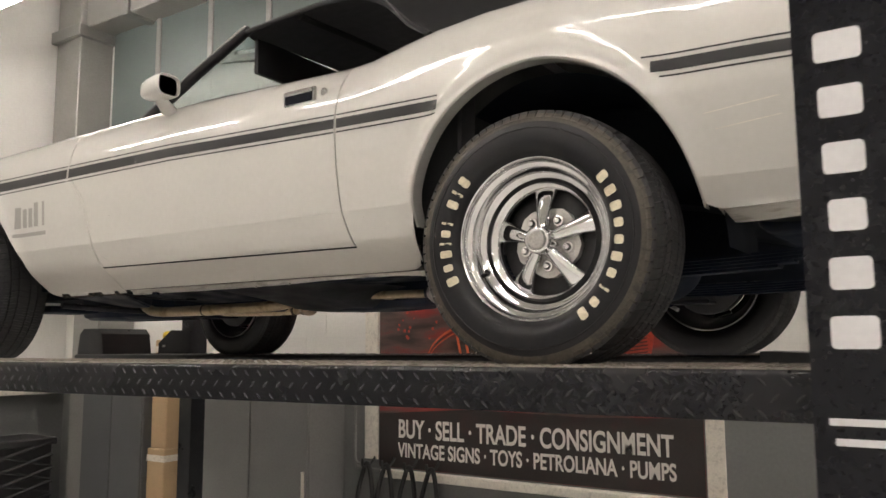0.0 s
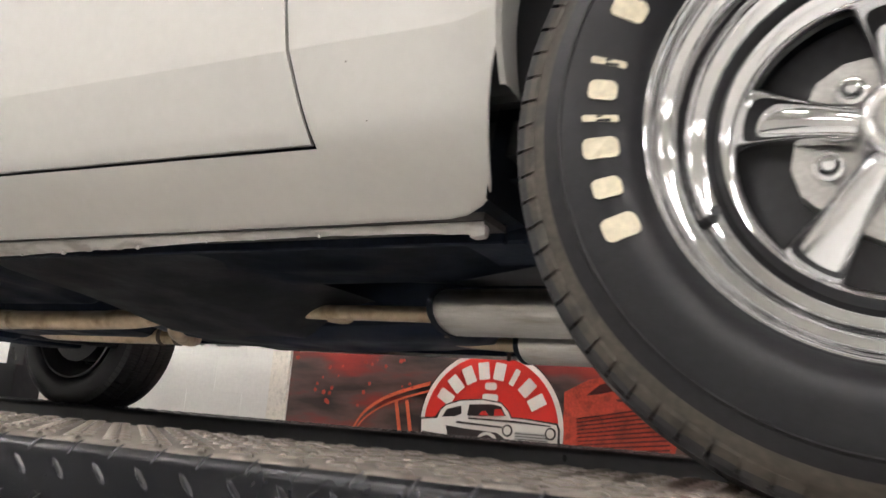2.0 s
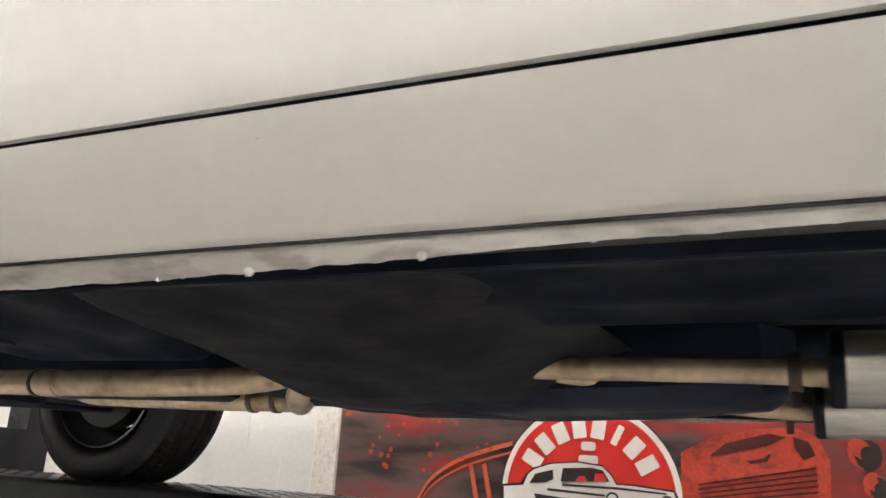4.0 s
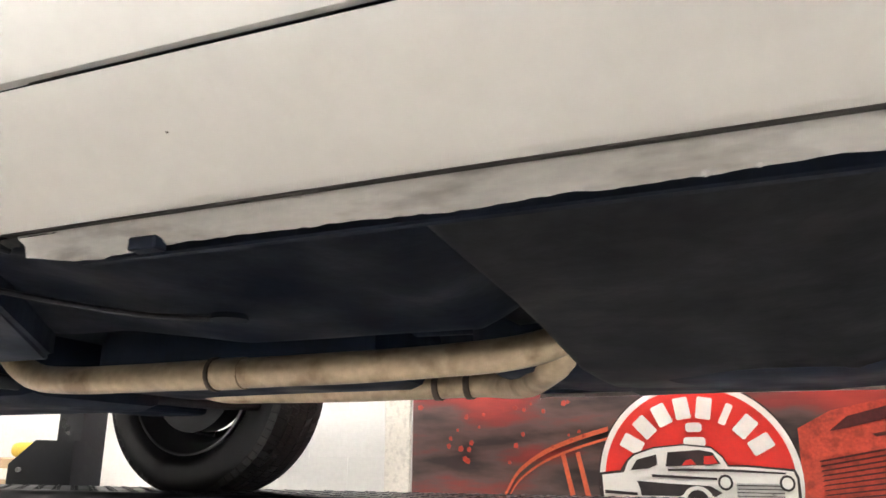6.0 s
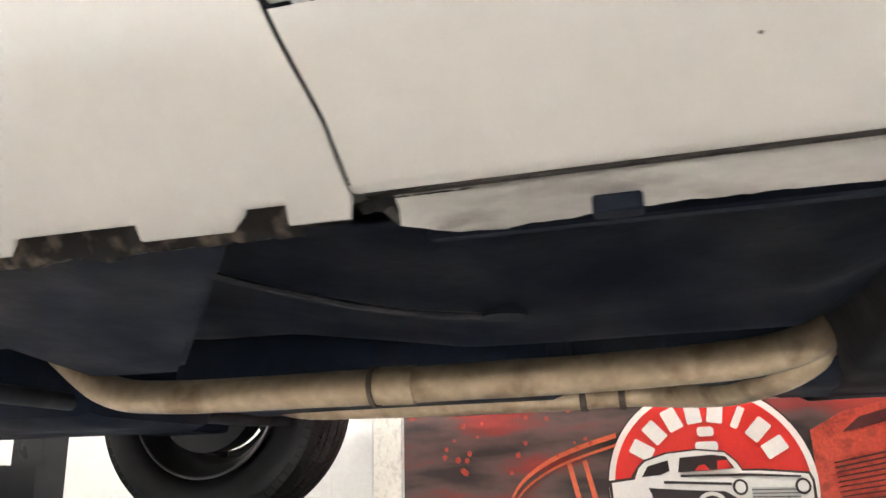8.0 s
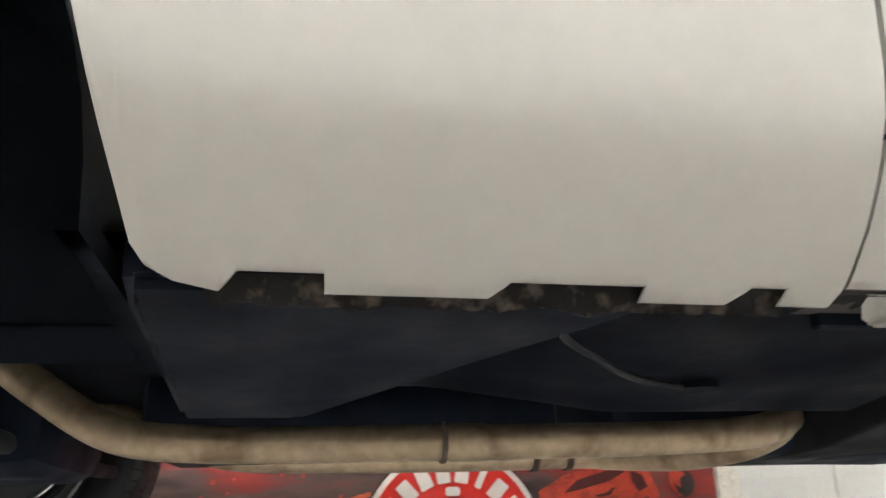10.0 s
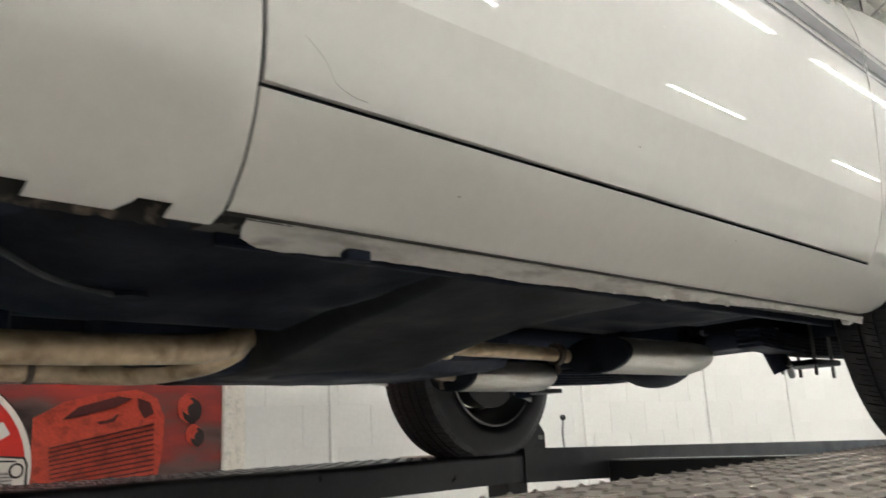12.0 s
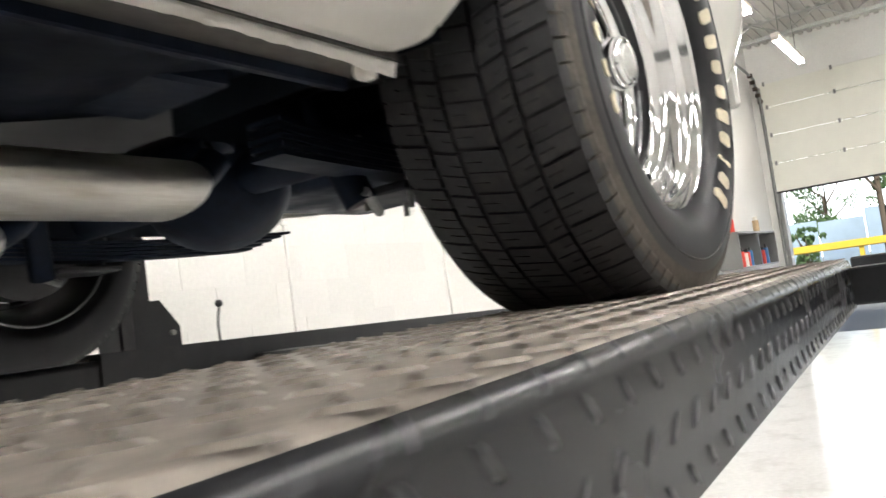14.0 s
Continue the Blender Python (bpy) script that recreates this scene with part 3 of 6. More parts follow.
    for u, w, r0 in ((-0.552, 0.276, 0.056), (-0.525, 0.165, 0.040)):
        for k, mat in enumerate((BANNER_CAR, BANNER_BLACK, BANNER_CAR, BANNER_BLACK)):
            rr, du, dw = ((r0, 0, 0), (r0 * 0.9, 0.016, -0.012), (r0 * 0.55, -0.004, 0.006), (r0 * 0.45, 0.014, -0.010))[k]
            art([(u + du + rr * math.cos(q * 0.35) * 0.85, w + dw + rr * math.sin(q * 0.35) * (1.1 if q % 3 else 1.0)) for q in range(18)], mat, 0.003 * k, "printed_lamp")
    # roof line and window posts of a second printed car
    rim = [(-2.25, 0.0), (-2.19, 0.09), (-2.08, 0.165), (-1.95, 0.215), (-1.83, 0.25)]
    for off, wdt in ((0.0, 0.018), (-0.035, 0.010)):
        sm = [(p.x, p.z) for p in smooth_line([(u, 0, v + off) for u, v in rim], 4)]
        art([(u, v + wdt / 2) for u, v in sm] + [(u, v - wdt / 2) for u, v in reversed(sm)], BANNER_LINE, 0.002, "printed_line")
    for u in (-2.02, -1.96):
        art([(u, 0.16), (u + 0.016, 0.165), (u + 0.06, -0.02), (u + 0.04, -0.02)], BANNER_LINE, 0.002, "printed_line")
    rng = random.Random(3)
    for k in range(26):
        u, v, s = rng.uniform(-2.63, -1.9), rng.uniform(0.12, 0.36), rng.uniform(0.004, 0.014)
        art([(u + s * math.cos(q * 1.257) * rng.uniform(0.6, 1.2), v + s * math.sin(q * 1.257)) for q in range(5)], BANNER_CAR, 0.002, "printed_fleck")
    # dark lower band of the print
    part("lower_band", plate([(BX0 + 0.002, BZ0 + 0.002), (BX1 - 0.002, BZ0 + 0.002), (BX1 - 0.002, -0.335), (-1.1, -0.36), (-1.9, -0.345), (BX0 + 0.002, -0.40)], y - 0.0022, 0.0012), BANNER_BLACK, b, "brown-black lower band", smooth=False)
    # two lines of lettering
    def words(text, x0, x1, z0, h, name):
        cu = bpy.data.curves.new(name, "FONT")
        cu.body, cu.align_x, cu.extrude, cu.offset = text, "LEFT", 0.001, 0.022
        tmp = bpy.data.objects.new(name, cu)
        scene.collection.objects.link(tmp)
        dg = bpy.context.evaluated_depsgraph_get()
        dg.update()
        me = bpy.data.meshes.new_from_object(tmp.evaluated_get(dg))
        bpy.data.objects.remove(tmp)
        xs, zs = [v.co.x for v in me.vertices], [v.co.y for v in me.vertices]
        sx, sz = (x1 - x0) / (max(xs) - min(xs)), h / (max(zs) - min(zs))
        ax, az = min(xs), min(zs)
        for v in me.vertices:
            u, w, d = v.co
            v.co = (x0 + (u - ax) * sx, y - 0.005 - d, z0 + (w - az) * sz)
        me.materials.clear()
        me.materials.append(BANNER_WHITE)
        part(name, me, BANNER_WHITE, b, "pale printed capitals")
    words("BUY \u00b7 SELL \u00b7 TRADE \u00b7 CONSIGNMENT", -2.492, -0.567, -0.560, 0.128, "lettering")
    words("VINTAGE SIGNS \u00b7 TOYS \u00b7 PETROLIANA \u00b7 PUMPS", -2.500, -0.557, -0.690, 0.100, "lettering")

    for x0, x1, lab in ((-2.795, -2.675, "trim_1"), (-0.388, -0.285, "trim_2")):
        bm = box(x0, x1, WALL_Y - 0.012, WALL_Y + 0.05, -0.72 if x0 < -2 else BZ0, BZ1, 0.004)
        solo(lab, bm, TRIM_WHITE, "chipped white painted upright board", "trim", "structure", smooth=False)
    solo("wall_ledge", box(BX0 + 0.05, 3.0, WALL_Y - 0.06, WALL_Y + 0.03, -0.83, -0.775, 0.006), TRIM_WHITE, "worn white ledge below the banner", "ledge", smooth=False)

    def conduit(pts, r, mat, label):
        c = thing("conduit", pts[0], label, "conduit", "wall conduits")
        part("pipe", tube(pts, r, 10, 5), mat, c)
        for p in (pts[len(pts) // 2],):
            part("strap", box(p[0] - 0.025, p[0] + 0.025, p[1] - r - 0.002, WALL_Y + 0.001, p[2] - 0.008, p[2] + 0.008, 0.002), mat, c, smooth=False)
    for x, top in ((0.175, 2.4), (2.13, 2.4), (3.66, 2.4), (5.05, 2.4)):
        conduit([(x, WALL_Y - 0.004, -0.30), (x, WALL_Y - 0.004, 0.6), (x, WALL_Y - 0.004, top)], 0.011, WALL_WHITE, "thin white painted conduit up the wall")
    conduit([(-2.885, WALL_Y, -0.20), (-2.885, WALL_Y, -0.45), (-2.885, WALL_Y, -0.70), (-2.86, WALL_Y, -0.76), (-2.80, WALL_Y, -0.79), (-2.0, WALL_Y, -0.80)], 0.012, HARDWARE, "grey conduit that bends under the banner")
    conduit([(0.0, WALL_Y + 0.01, -0.34), (0.01, WALL_Y + 0.01, -0.8), (0.03, WALL_Y + 0.01, FLOOR)], 0.010, CABINET_DARK, "dark cable down the grey wall")

    # hooks with looped hoses
    for k, x in enumerate((-2.70, -2.53, -2.34, -2.16)):
        h = thing("hanging_hose", (x, WALL_Y - 0.1, -0.9), "black rubber hose looped over a wall hook", "hose", "hanging hoses")
        part("hose", tube([(x - 0.09, WALL_Y - 0.10, FLOOR + 0.2), (x - 0.085, WALL_Y - 0.10, -0.98), (x - 0.035, WALL_Y - 0.10, -0.80), (x, WALL_Y - 0.10, -0.735), (x + 0.03, WALL_Y - 0.10, -0.80), (x + 0.05, WALL_Y - 0.10, -0.98), (x + 0.05, WALL_Y - 0.10, FLOOR + 0.25)], 0.016, 10, 5), HOSE, h)
        part("hook", tube([(x, WALL_Y - 0.002, -0.70), (x, WALL_Y - 0.06, -0.745), (x, WALL_Y - 0.14, -0.755), (x, WALL_Y - 0.15, -0.70)], 0.009, 8, 4), CRATE, h)

    # cabinets and boxes along the wall ahead of the car
    def cabinet(x0, x1, y0, y1, z1, mat, label, doors=2, handle=True, base=0.08):
        c = thing("cabinet", ((x0 + x1) / 2, (y0 + y1) / 2, FLOOR), label, "cabinet", "cabinets along the wall")
        part("body", box(x0, x1, y0, y1, FLOOR, z1, 0.006), mat, c, smooth=False)
        w = (x1 - x0) / doors
        for k in range(doors):
            d = part("door", box(x0 + k * w + 0.006, x0 + (k + 1) * w - 0.006, y0 - 0.02, y0 - 0.002, FLOOR + base, z1 - 0.02, 0.004), mat, c, smooth=False)
            if handle and k == doors - 1:
                hx = x0 + (k + 1) * w - 0.03
                part("handle", box(hx - 0.008, hx + 0.008, y0 - 0.045, y0 - 0.02, -1.06, -0.78, 0.003), TRIM_WHITE, d, "pale upright handle", smooth=False)
    cabinet(-4.12, -2.98, 2.42, 2.79, -0.10, CABINET_GREY, "grey steel double-door cabinet by the wall", 2)
    cabinet(-5.47, -4.665, 2.32, 2.79, -0.10, CABINET_DARK, "dark grey steel cabinet beside cardboard boxes", 2, False)
    # Upright added in place of a bare sheet metal duct, built as a cabinet.
    cabinet(-5.88, -5.50, 2.45, 2.79, 0.46, DUCT, "tall narrow upright by the wall in place of a bare sheet metal duct", 1, False)

    def carton(x0, x1, y0, y1, z0, z1, label):
        c = thing("cardboard_box", ((x0 + x1) / 2, (y0 + y1) / 2, z0), label, "box", "cardboard boxes")
        part("carton", box(x0, x1, y0, y1, z0, z1, 0.008), CARDBOARD, c, smooth=False)
        part("tape", box(x0 - 0.001, x1 + 0.001, y0 - 0.0015, y1 + 0.001, z1 - 0.10, z1 - 0.05), TRIM_WHITE, c, "pale tape", smooth=False)
    carton(-4.65, -4.44, 2.35, 2.75, FLOOR, -0.72, "tall brown cardboard box on the floor")
    carton(-4.64, -4.45, 2.37, 2.73, -0.72, -0.05, "brown cardboard box on another box")
    carton(-4.635, -4.46, 2.38, 2.66, -0.05, 0.13, "small open brown box on the stack")
    solo("yellow_bag", box(-4.62, -4.49, 2.42, 2.58, 0.13, 0.20, 0.03, 3), YELLOW, "crumpled yellow bag on the box stack", "bag")

    cr = thing("plastic_crate", (-6.3, 1.95, FLOOR), "black plastic crate with diagonal ribs", "crate")
    part("shell", box(-6.5, -6.04, 1.5, 2.40, FLOOR, -0.74, 0.02), CRATE, cr, smooth=False)
    for k in range(5):
        zz = FLOOR + 0.12 + 0.115 * k
        part("rib", tube([(-6.03, 1.52, zz - 0.1), (-6.02, 2.38, zz + 0.12)], 0.014, 6, 1), CRATE, cr)
        part("rib", tube([(-6.03, 2.38, zz - 0.1), (-6.02, 1.52, zz + 0.12)], 0.014, 6, 1), CRATE, cr)
    part("rim", box(-6.52, -6.01, 1.48, 2.42, -0.78, -0.72, 0.01), CRATE, cr, smooth=False)
    solo("window_sill_ledge", box(FRONT_X, FRONT_X + 0.16, -1.6, 2.7, -0.36, -0.30, 0.008), TRIM_WHITE, "white ledge along the end wall", "ledge", smooth=False)
    solo("wall_dado_west", box(FRONT_X, FRONT_X + 0.02, BACK_Y, WALL_Y, FLOOR, -0.36), WALL_GREY, "grey painted lower part of end wall", "wall", "structure", smooth=False)

    # duct and glazed panes high on the side wall
    du = thing("air_duct", (-6.2, 2.6, 0.5), "grey sheet metal air duct up the wall", "duct")
    part("riser", box(-6.42, -6.02, 2.45, WALL_Y - 0.002, 0.5, CEIL - 0.01, 0.008), DUCT, du, smooth=False)
    part("flange", box(-6.46, -5.98, 2.41, WALL_Y - 0.002, 3.02, 3.14, 0.006), HARDWARE, du, smooth=False)
    part("branch", box(-6.02, -4.6, 2.5, WALL_Y - 0.002, 3.12, 3.42, 0.008), DUCT, du, smooth=False)
    part("flange", box(-5.42, -5.34, 2.47, WALL_Y - 0.002, 3.09, 3.45, 0.006), HARDWARE, du, smooth=False)
    gl = thing("glazed_screen", (-4.6, 2.75, 2.0), "teal tinted glazed screen in a grey frame", "screen")
    for k in range(4):
        x = -5.95 + 0.72 * k
        part("pane", box(x, x + 0.66, 2.765, 2.785, 1.9, 3.60), TEAL, gl, smooth=False)
        part("mullion", box(x + 0.66, x + 0.72, 2.75, WALL_Y - 0.002, 1.86, 3.64, 0.004), DUCT, gl, smooth=False)
    part("sill", box(-6.0, -3.05, 2.74, WALL_Y - 0.002, 1.80, 1.86, 0.004), DUCT, gl, smooth=False)

    # shelf with bottles on the side wall, near the vehicle door
    x0, x1, y0, y1, z0, z1 = 10.6, 13.0, WALL_Y - 0.32, WALL_Y, -0.05, 0.46
    s = thing("wall_shelf", ((x0 + x1) / 2, WALL_Y - 0.15, z0), "grey steel box shelf on the wall", "shelf")
    part("back", box(x0, x1, y1 - 0.012, y1 - 0.002, z0, z1), CABINET_GREY, s, smooth=False)
    for z in (z0, z1):
        part("board", box(x0, x1, y0, y1 - 0.012, z - 0.012, z + 0.012, 0.002), CABINET_GREY, s, smooth=False)
    for x in (x0, 11.8, x1):
        part("side", box(x - 0.01, x + 0.01, y0, y1 - 0.012, z0 + 0.012, z1 - 0.012), CABINET_GREY, s, smooth=False)
    rng = random.Random(5)
    for x in (10.75, 10.9, 11.06, 11.25, 11.42, 11.6, 12.0, 12.2, 12.45, 12.7):
        hh, r = rng.uniform(0.20, 0.32), rng.uniform(0.04, 0.06)
        zb, y = z0 + 0.012, y0 + 0.12
        bt = thing("bottle", (x, y, zb), "plastic workshop bottle on the grey shelf", "bottle", "bottles on the shelf")
        part("flask", tube([(x, y, zb), (x, y, zb + hh * 0.8)], r, 12, 1), rng.choice((RED_TRIM, BLUE_TRIM, CRATE, TRIM_WHITE, BLUE_TRIM)), bt)
        part("cap", tube([(x, y, zb + hh * 0.8), (x, y, zb + hh)], r * 0.45, 8, 1), CRATE, bt)
    for x, mat, lab in ((10.75, RED_TRIM, "red spray can on top of the shelf"), (12.3, CARDBOARD, "brown can on top of the shelf")):
        rc = thing("spray_can", (x, y0 + 0.12, z1 + 0.012), lab, "can")
        part("can", tube([(x, y0 + 0.12, z1 + 0.012), (x, y0 + 0.12, z1 + 0.20)], 0.05, 12, 1), mat, rc)
        part("cap", tube([(x, y0 + 0.12, z1 + 0.20), (x, y0 + 0.12, z1 + 0.26)], 0.035, 12, 1), TRIM_WHITE, rc)


BX0, BX1, BZ0, BZ1 = -2.665, -0.396, -0.765, 1.25
build_hall_things()

# ---- the lift ----
LIFT_X0, LIFT_X1 = -3.95, 0.86
POSTS_X = (-3.74, 0.772)
RUN_NEAR, RUN_FAR = (-0.142, 0.245), (1.55, 2.01)
ASKEW = Matrix.Rotation(radians(3.4), 4, "Z")      # the runways stand a little askew to the car
RUN_BOTTOM = -0.072


def lugs(rows, name):
    """Raised lens-shaped lugs of tread plate. rows: centre, along, across, up."""
    vs, fs = [], []
    for c, a, b, n in rows:
        i = len(vs)
        for s, t, h in ((-1, 0, 0.0002), (-0.45, 0.9, 0.0002), (0.45, 0.9, 0.0002), (1, 0, 0.0002), (0.45, -0.9, 0.0002), (-0.45, -0.9, 0.0002), (-0.75, 0, 1), (-0.3, 0.45, 1), (0.3, 0.45, 1), (0.75, 0, 1), (0.3, -0.45, 1), (-0.3, -0.45, 1)):
            vs.append(tuple(c + a * s + b * t + n * h))
        fs += [(i + k, i + (k + 1) % 6, i + 6 + (k + 1) % 6, i + 6 + k) for k in range(6)] + [tuple(i + 6 + k for k in range(6))]
    me = bpy.data.meshes.new(name)
    me.from_pydata([v for v in vs], [], fs)
    return me


def plate_rows(x0, x1, origin, across, up, width, pitch=0.046, length=0.0125, thin=0.0031, high=0.0021, margin=0.014):
    """Tread plate lugs on a strip along x: alternate rows lean one way, then the other."""
    rows = []
    across, up = Vector(across), Vector(up)
    n = int((width - 2 * margin) / (pitch / 2)) + 1
    step = (width - 2 * margin) / max(1, n - 1)
    for j in range(n):
        x = x0 + 0.02 + (pitch / 2 if j % 2 else 0)
        lean = radians(45 if j % 2 else -45)
        while x < x1 - 0.02:
            c = Vector(origin) + Vector((x, 0, 0)) + across * (margin + j * step)
            along = Vector((1, 0, 0)) * math.cos(lean) + across * math.sin(lean)
            side = Vector((1, 0, 0)) * -math.sin(lean) + across * math.cos(lean)
            rows.append((c, along * length, side * thin, up * high))
            x += pitch
    return rows


def build_lift():
    lift = thing("four_post_lift", (-1.5, 0.86, FLOOR), "black four-post car lift with tread-plate runways, raised", "car lift")
    t = 0.006
    for (y0, y1), near in ((RUN_NEAR, True), (RUN_FAR, False)):
        r = 0.018
        sec = []
        for cy, cz, a0 in ((y0 + r, TOP - r, 180), (y1 - r, TOP - r, 90)):
            for k in range(6):
                a = radians(a0 - 90 * k / 5)
                sec.append((cy + r * math.cos(a), cz + r * math.sin(a)))
        sec += [(y1, RUN_BOTTOM), (y1 - 0.05, RUN_BOTTOM), (y1 - 0.05, RUN_BOTTOM + t), (y1 - t, RUN_BOTTOM + t), (y1 - t, TOP - 0.012), (y0 + t, TOP - 0.012), (y0 + t, RUN_BOTTOM + t), (y0 + 0.05, RUN_BOTTOM + t), (y0 + 0.05, RUN_BOTTOM), (y0, RUN_BOTTOM)]
        bm = extrude_x(sec, LIFT_X0, LIFT_X1)
        bmesh.ops.recalc_face_normals(bm, faces=bm.faces)
        for f in bm.faces:
            c = f.calc_center_median()
            f.material_index = 0 if (f.normal.z > 0.75 and c.z > TOP - 0.02) else 1
        run = part("runway", bm, (PLATE_TOP if near else LIFT_BLACK, PLATE_SIDE if near else LIFT_BLACK), lift, "tread-plate runway, worn brown-grey on top" if near else "black tread-plate runway", at=ASKEW)
        if near:
            rows = plate_rows(LIFT_X0, LIFT_X1, (0, y0, TOP), (0, 1, 0), (0, 0, 1), y1 - y0, length=0.0135, thin=0.0036, high=0.0022)
            me = lugs(rows, "top_lug_pattern")
            me.materials.append(LUG_TOP)
            tagged(part("top_lug_pattern", me, LUG_TOP, run, at=ASKEW), kind="stuff")
            rows = plate_rows(LIFT_X0, LIFT_X1, (0, y0, RUN_BOTTOM), (0, 0, 1), (0, -1, 0), TOP - RUN_BOTTOM - 0.012, high=0.0016)
            me = lugs(rows, "side_lug_pattern")
            me.materials.append(LUG_SIDE)
            tagged(part("side_lug_pattern", me, LUG_SIDE, run, at=ASKEW), kind="stuff")
            # lugs cut by the bend, wrapping over the rounded edge
            vs, fs = [], []
            x = LIFT_X0 + 0.03
            while x < LIFT_X1 - 0.03:
                i = len(vs)
                for k in range(7):
                    a = radians(172 - 68 * k / 6)
                    h = 0.0004 if 0 < k < 6 else -0.0006
                    for dx, g in ((-0.0020, -0.0006), (-0.0008, h), (0.0008, h), (0.0020, -0.0006)):
                        vs.append((x + dx + 0.006 * (k / 6 - 0.5), y0 + r + (r + g) * math.cos(a), TOP - r + (r + g) * math.sin(a)))
                for k in range(6):
                    fs += [(i + 4 * k + q, i + 4 * k + q + 1, i + 4 * k + q + 5, i + 4 * k + q + 4) for q in range(3)]
                x += 0.046
            me = bpy.data.meshes.new("edge_lug_pattern")
            me.from_pydata(vs, [], fs)
            me.materials.append(LUG_SIDE)
            tagged(part("edge_lug_pattern", me, LUG_SIDE, run, at=ASKEW), kind="stuff")
        else:
            rows = plate_rows(LIFT_X0, LIFT_X1, (0, y0, TOP), (0, 1, 0), (0, 0, 1), y1 - y0, pitch=0.07)
            me = lugs(rows, "top_lug_pattern")
            me.materials.append(LUG_SIDE)
            tagged(part("top_lug_pattern", me, LUG_SIDE, run, at=ASKEW), kind="stuff")
        xs = LIFT_X0 - 0.03
        bm = plate([(xs, TOP - 0.02), (xs + 0.02, TOP + 0.13), (xs + 0.06, TOP + 0.165), (xs + 0.2, TOP + 0.165), (xs + 0.24, TOP + 0.13), (xs + 0.26, TOP)], y0 + 0.04, y1 - y0 - 0.08)
        if not near:
            part("wheel_stop", bm, LIFT_BLACK, run, "black bent-plate wheel stop", smooth=False, at=ASKEW)
        part("end_plate", box(LIFT_X1 - 0.002, LIFT_X1 + 0.008, y0 + 0.004, y1 - 0.004, RUN_BOTTOM, TOP - 0.004), LIFT_BLACK, run, smooth=False, at=ASKEW)
    # raised guide along the inner edge at the far runway's end
    bm = bmesh.new()
    a = [bm.verts.new((0.275, y, z)) for y, z in ((1.543, RUN_BOTTOM - 0.004), (1.543, TOP + 0.016), (1.96, TOP + 0.016), (1.96, RUN_BOTTOM - 0.004))]
    b = [bm.verts.new((4.7, y, z)) for y, z in ((1.543, -0.24), (1.543, -0.075), (1.96, -0.075), (1.96, -0.24))]
    for i in range(4):
        bm.faces.new((a[i], a[(i + 1) % 4], b[(i + 1) % 4], b[i]))
    bm.faces.new(a), bm.faces.new(b)
    part("drive_on_ramp", bm, LIFT_BLACK, lift, "long black drive-on ramp", smooth=False, at=ASKEW)
    part("slider", box(0.05, 0.36, RUN_FAR[0] + 0.04, RUN_FAR[1] - 0.03, TOP - 0.002, TOP + 0.006, 0.002), PLATE_TOP, lift, "pale slip plate", smooth=False, at=ASKEW)
    for px in POSTS_X:
        x = px
        skew = 0.0594 * x
        beam = part("crossbeam", box(x - 0.06, x + 0.06, RUN_NEAR[1] + skew + 0.006, RUN_FAR[0] + skew - 0.012, RUN_BOTTOM - 0.05, RUN_BOTTOM + 0.05, 0.006), LIFT_BLACK, lift, "black steel crossbeam", smooth=False)
        part("beam_end", box(x - 0.05, x + 0.05, -0.262, RUN_NEAR[0] + skew - 0.006, RUN_BOTTOM + 0.012, RUN_BOTTOM + 0.085, 0.004), LIFT_BLACK, beam, smooth=False)
        for y, s in ((-0.325, -1), (2.035, 1)):
            x = px if s < 0 or px < 0 else px - 0.19
            w, d = (0.10, 0.06) if s < 0 else (0.062, 0.06)
            sec = [(-w, -d), (w, -d), (w, d), (w * 0.35, d), (w * 0.35, d - 0.008), (w - 0.008, d - 0.008), (w - 0.008, -d + 0.008), (-w + 0.008, -d + 0.008), (-w + 0.008, d - 0.008), (-w * 0.35, d - 0.008), (-w * 0.35, d), (-w, d)]
            bm = bmesh.new()
            a = [bm.verts.new((x + u, y + v, FLOOR)) for u, v in sec]
            b = [bm.verts.new((v.co.x, v.co.y, 0.72)) for v in a]
            for i in range(len(sec)):
                j = (i + 1) % len(sec)
                bm.faces.new((a[i], a[j], b[j], b[i]))
            bm.faces.new(a), bm.faces.new(b)
            near_rear = s < 0 and x > 0
            post = part("post", bm, LIFT_GLOSS if near_rear else LIFT_BLACK, lift, "gloss black steel post" if near_rear else "black steel post", smooth=False)
            part("base_plate", box(x - 0.16, x + 0.16, y - 0.14, y + 0.14, FLOOR, FLOOR + 0.014, 0.003), LIFT_BLACK, post, smooth=False)
            part("ladder", box(x - 0.018, x + 0.018, y + (0.02 if s < 0 else -0.03), y + (0.03 if s < 0 else -0.02), FLOOR + 0.05, 0.69), HARDWARE, post, "slotted lock bar", smooth=False)
            # bracket that carries the beam on the post
            if s > 0:
                o = 1 if x > 0 else -1.9
                bm = plate([(x - o * 0.06, TOP - 0.02), (x - o * 0.06, TOP + 0.155), (x + o * 0.045, TOP + 0.160), (x + o * 0.115, TOP + 0.07), (x + o * 0.115, TOP - 0.02)], y - d - 0.075, 0.06)
                part("beam_bracket", bm, LIFT_BLACK, beam, "grey-black chamfered bracket plate", smooth=False)
                part("bolt", tube([(x + o * 0.08, y - d - 0.088, TOP + 0.05), (x + o * 0.08, y - d - 0.07, TOP + 0.05)], 0.009, 8, 1), HARDWARE, beam)
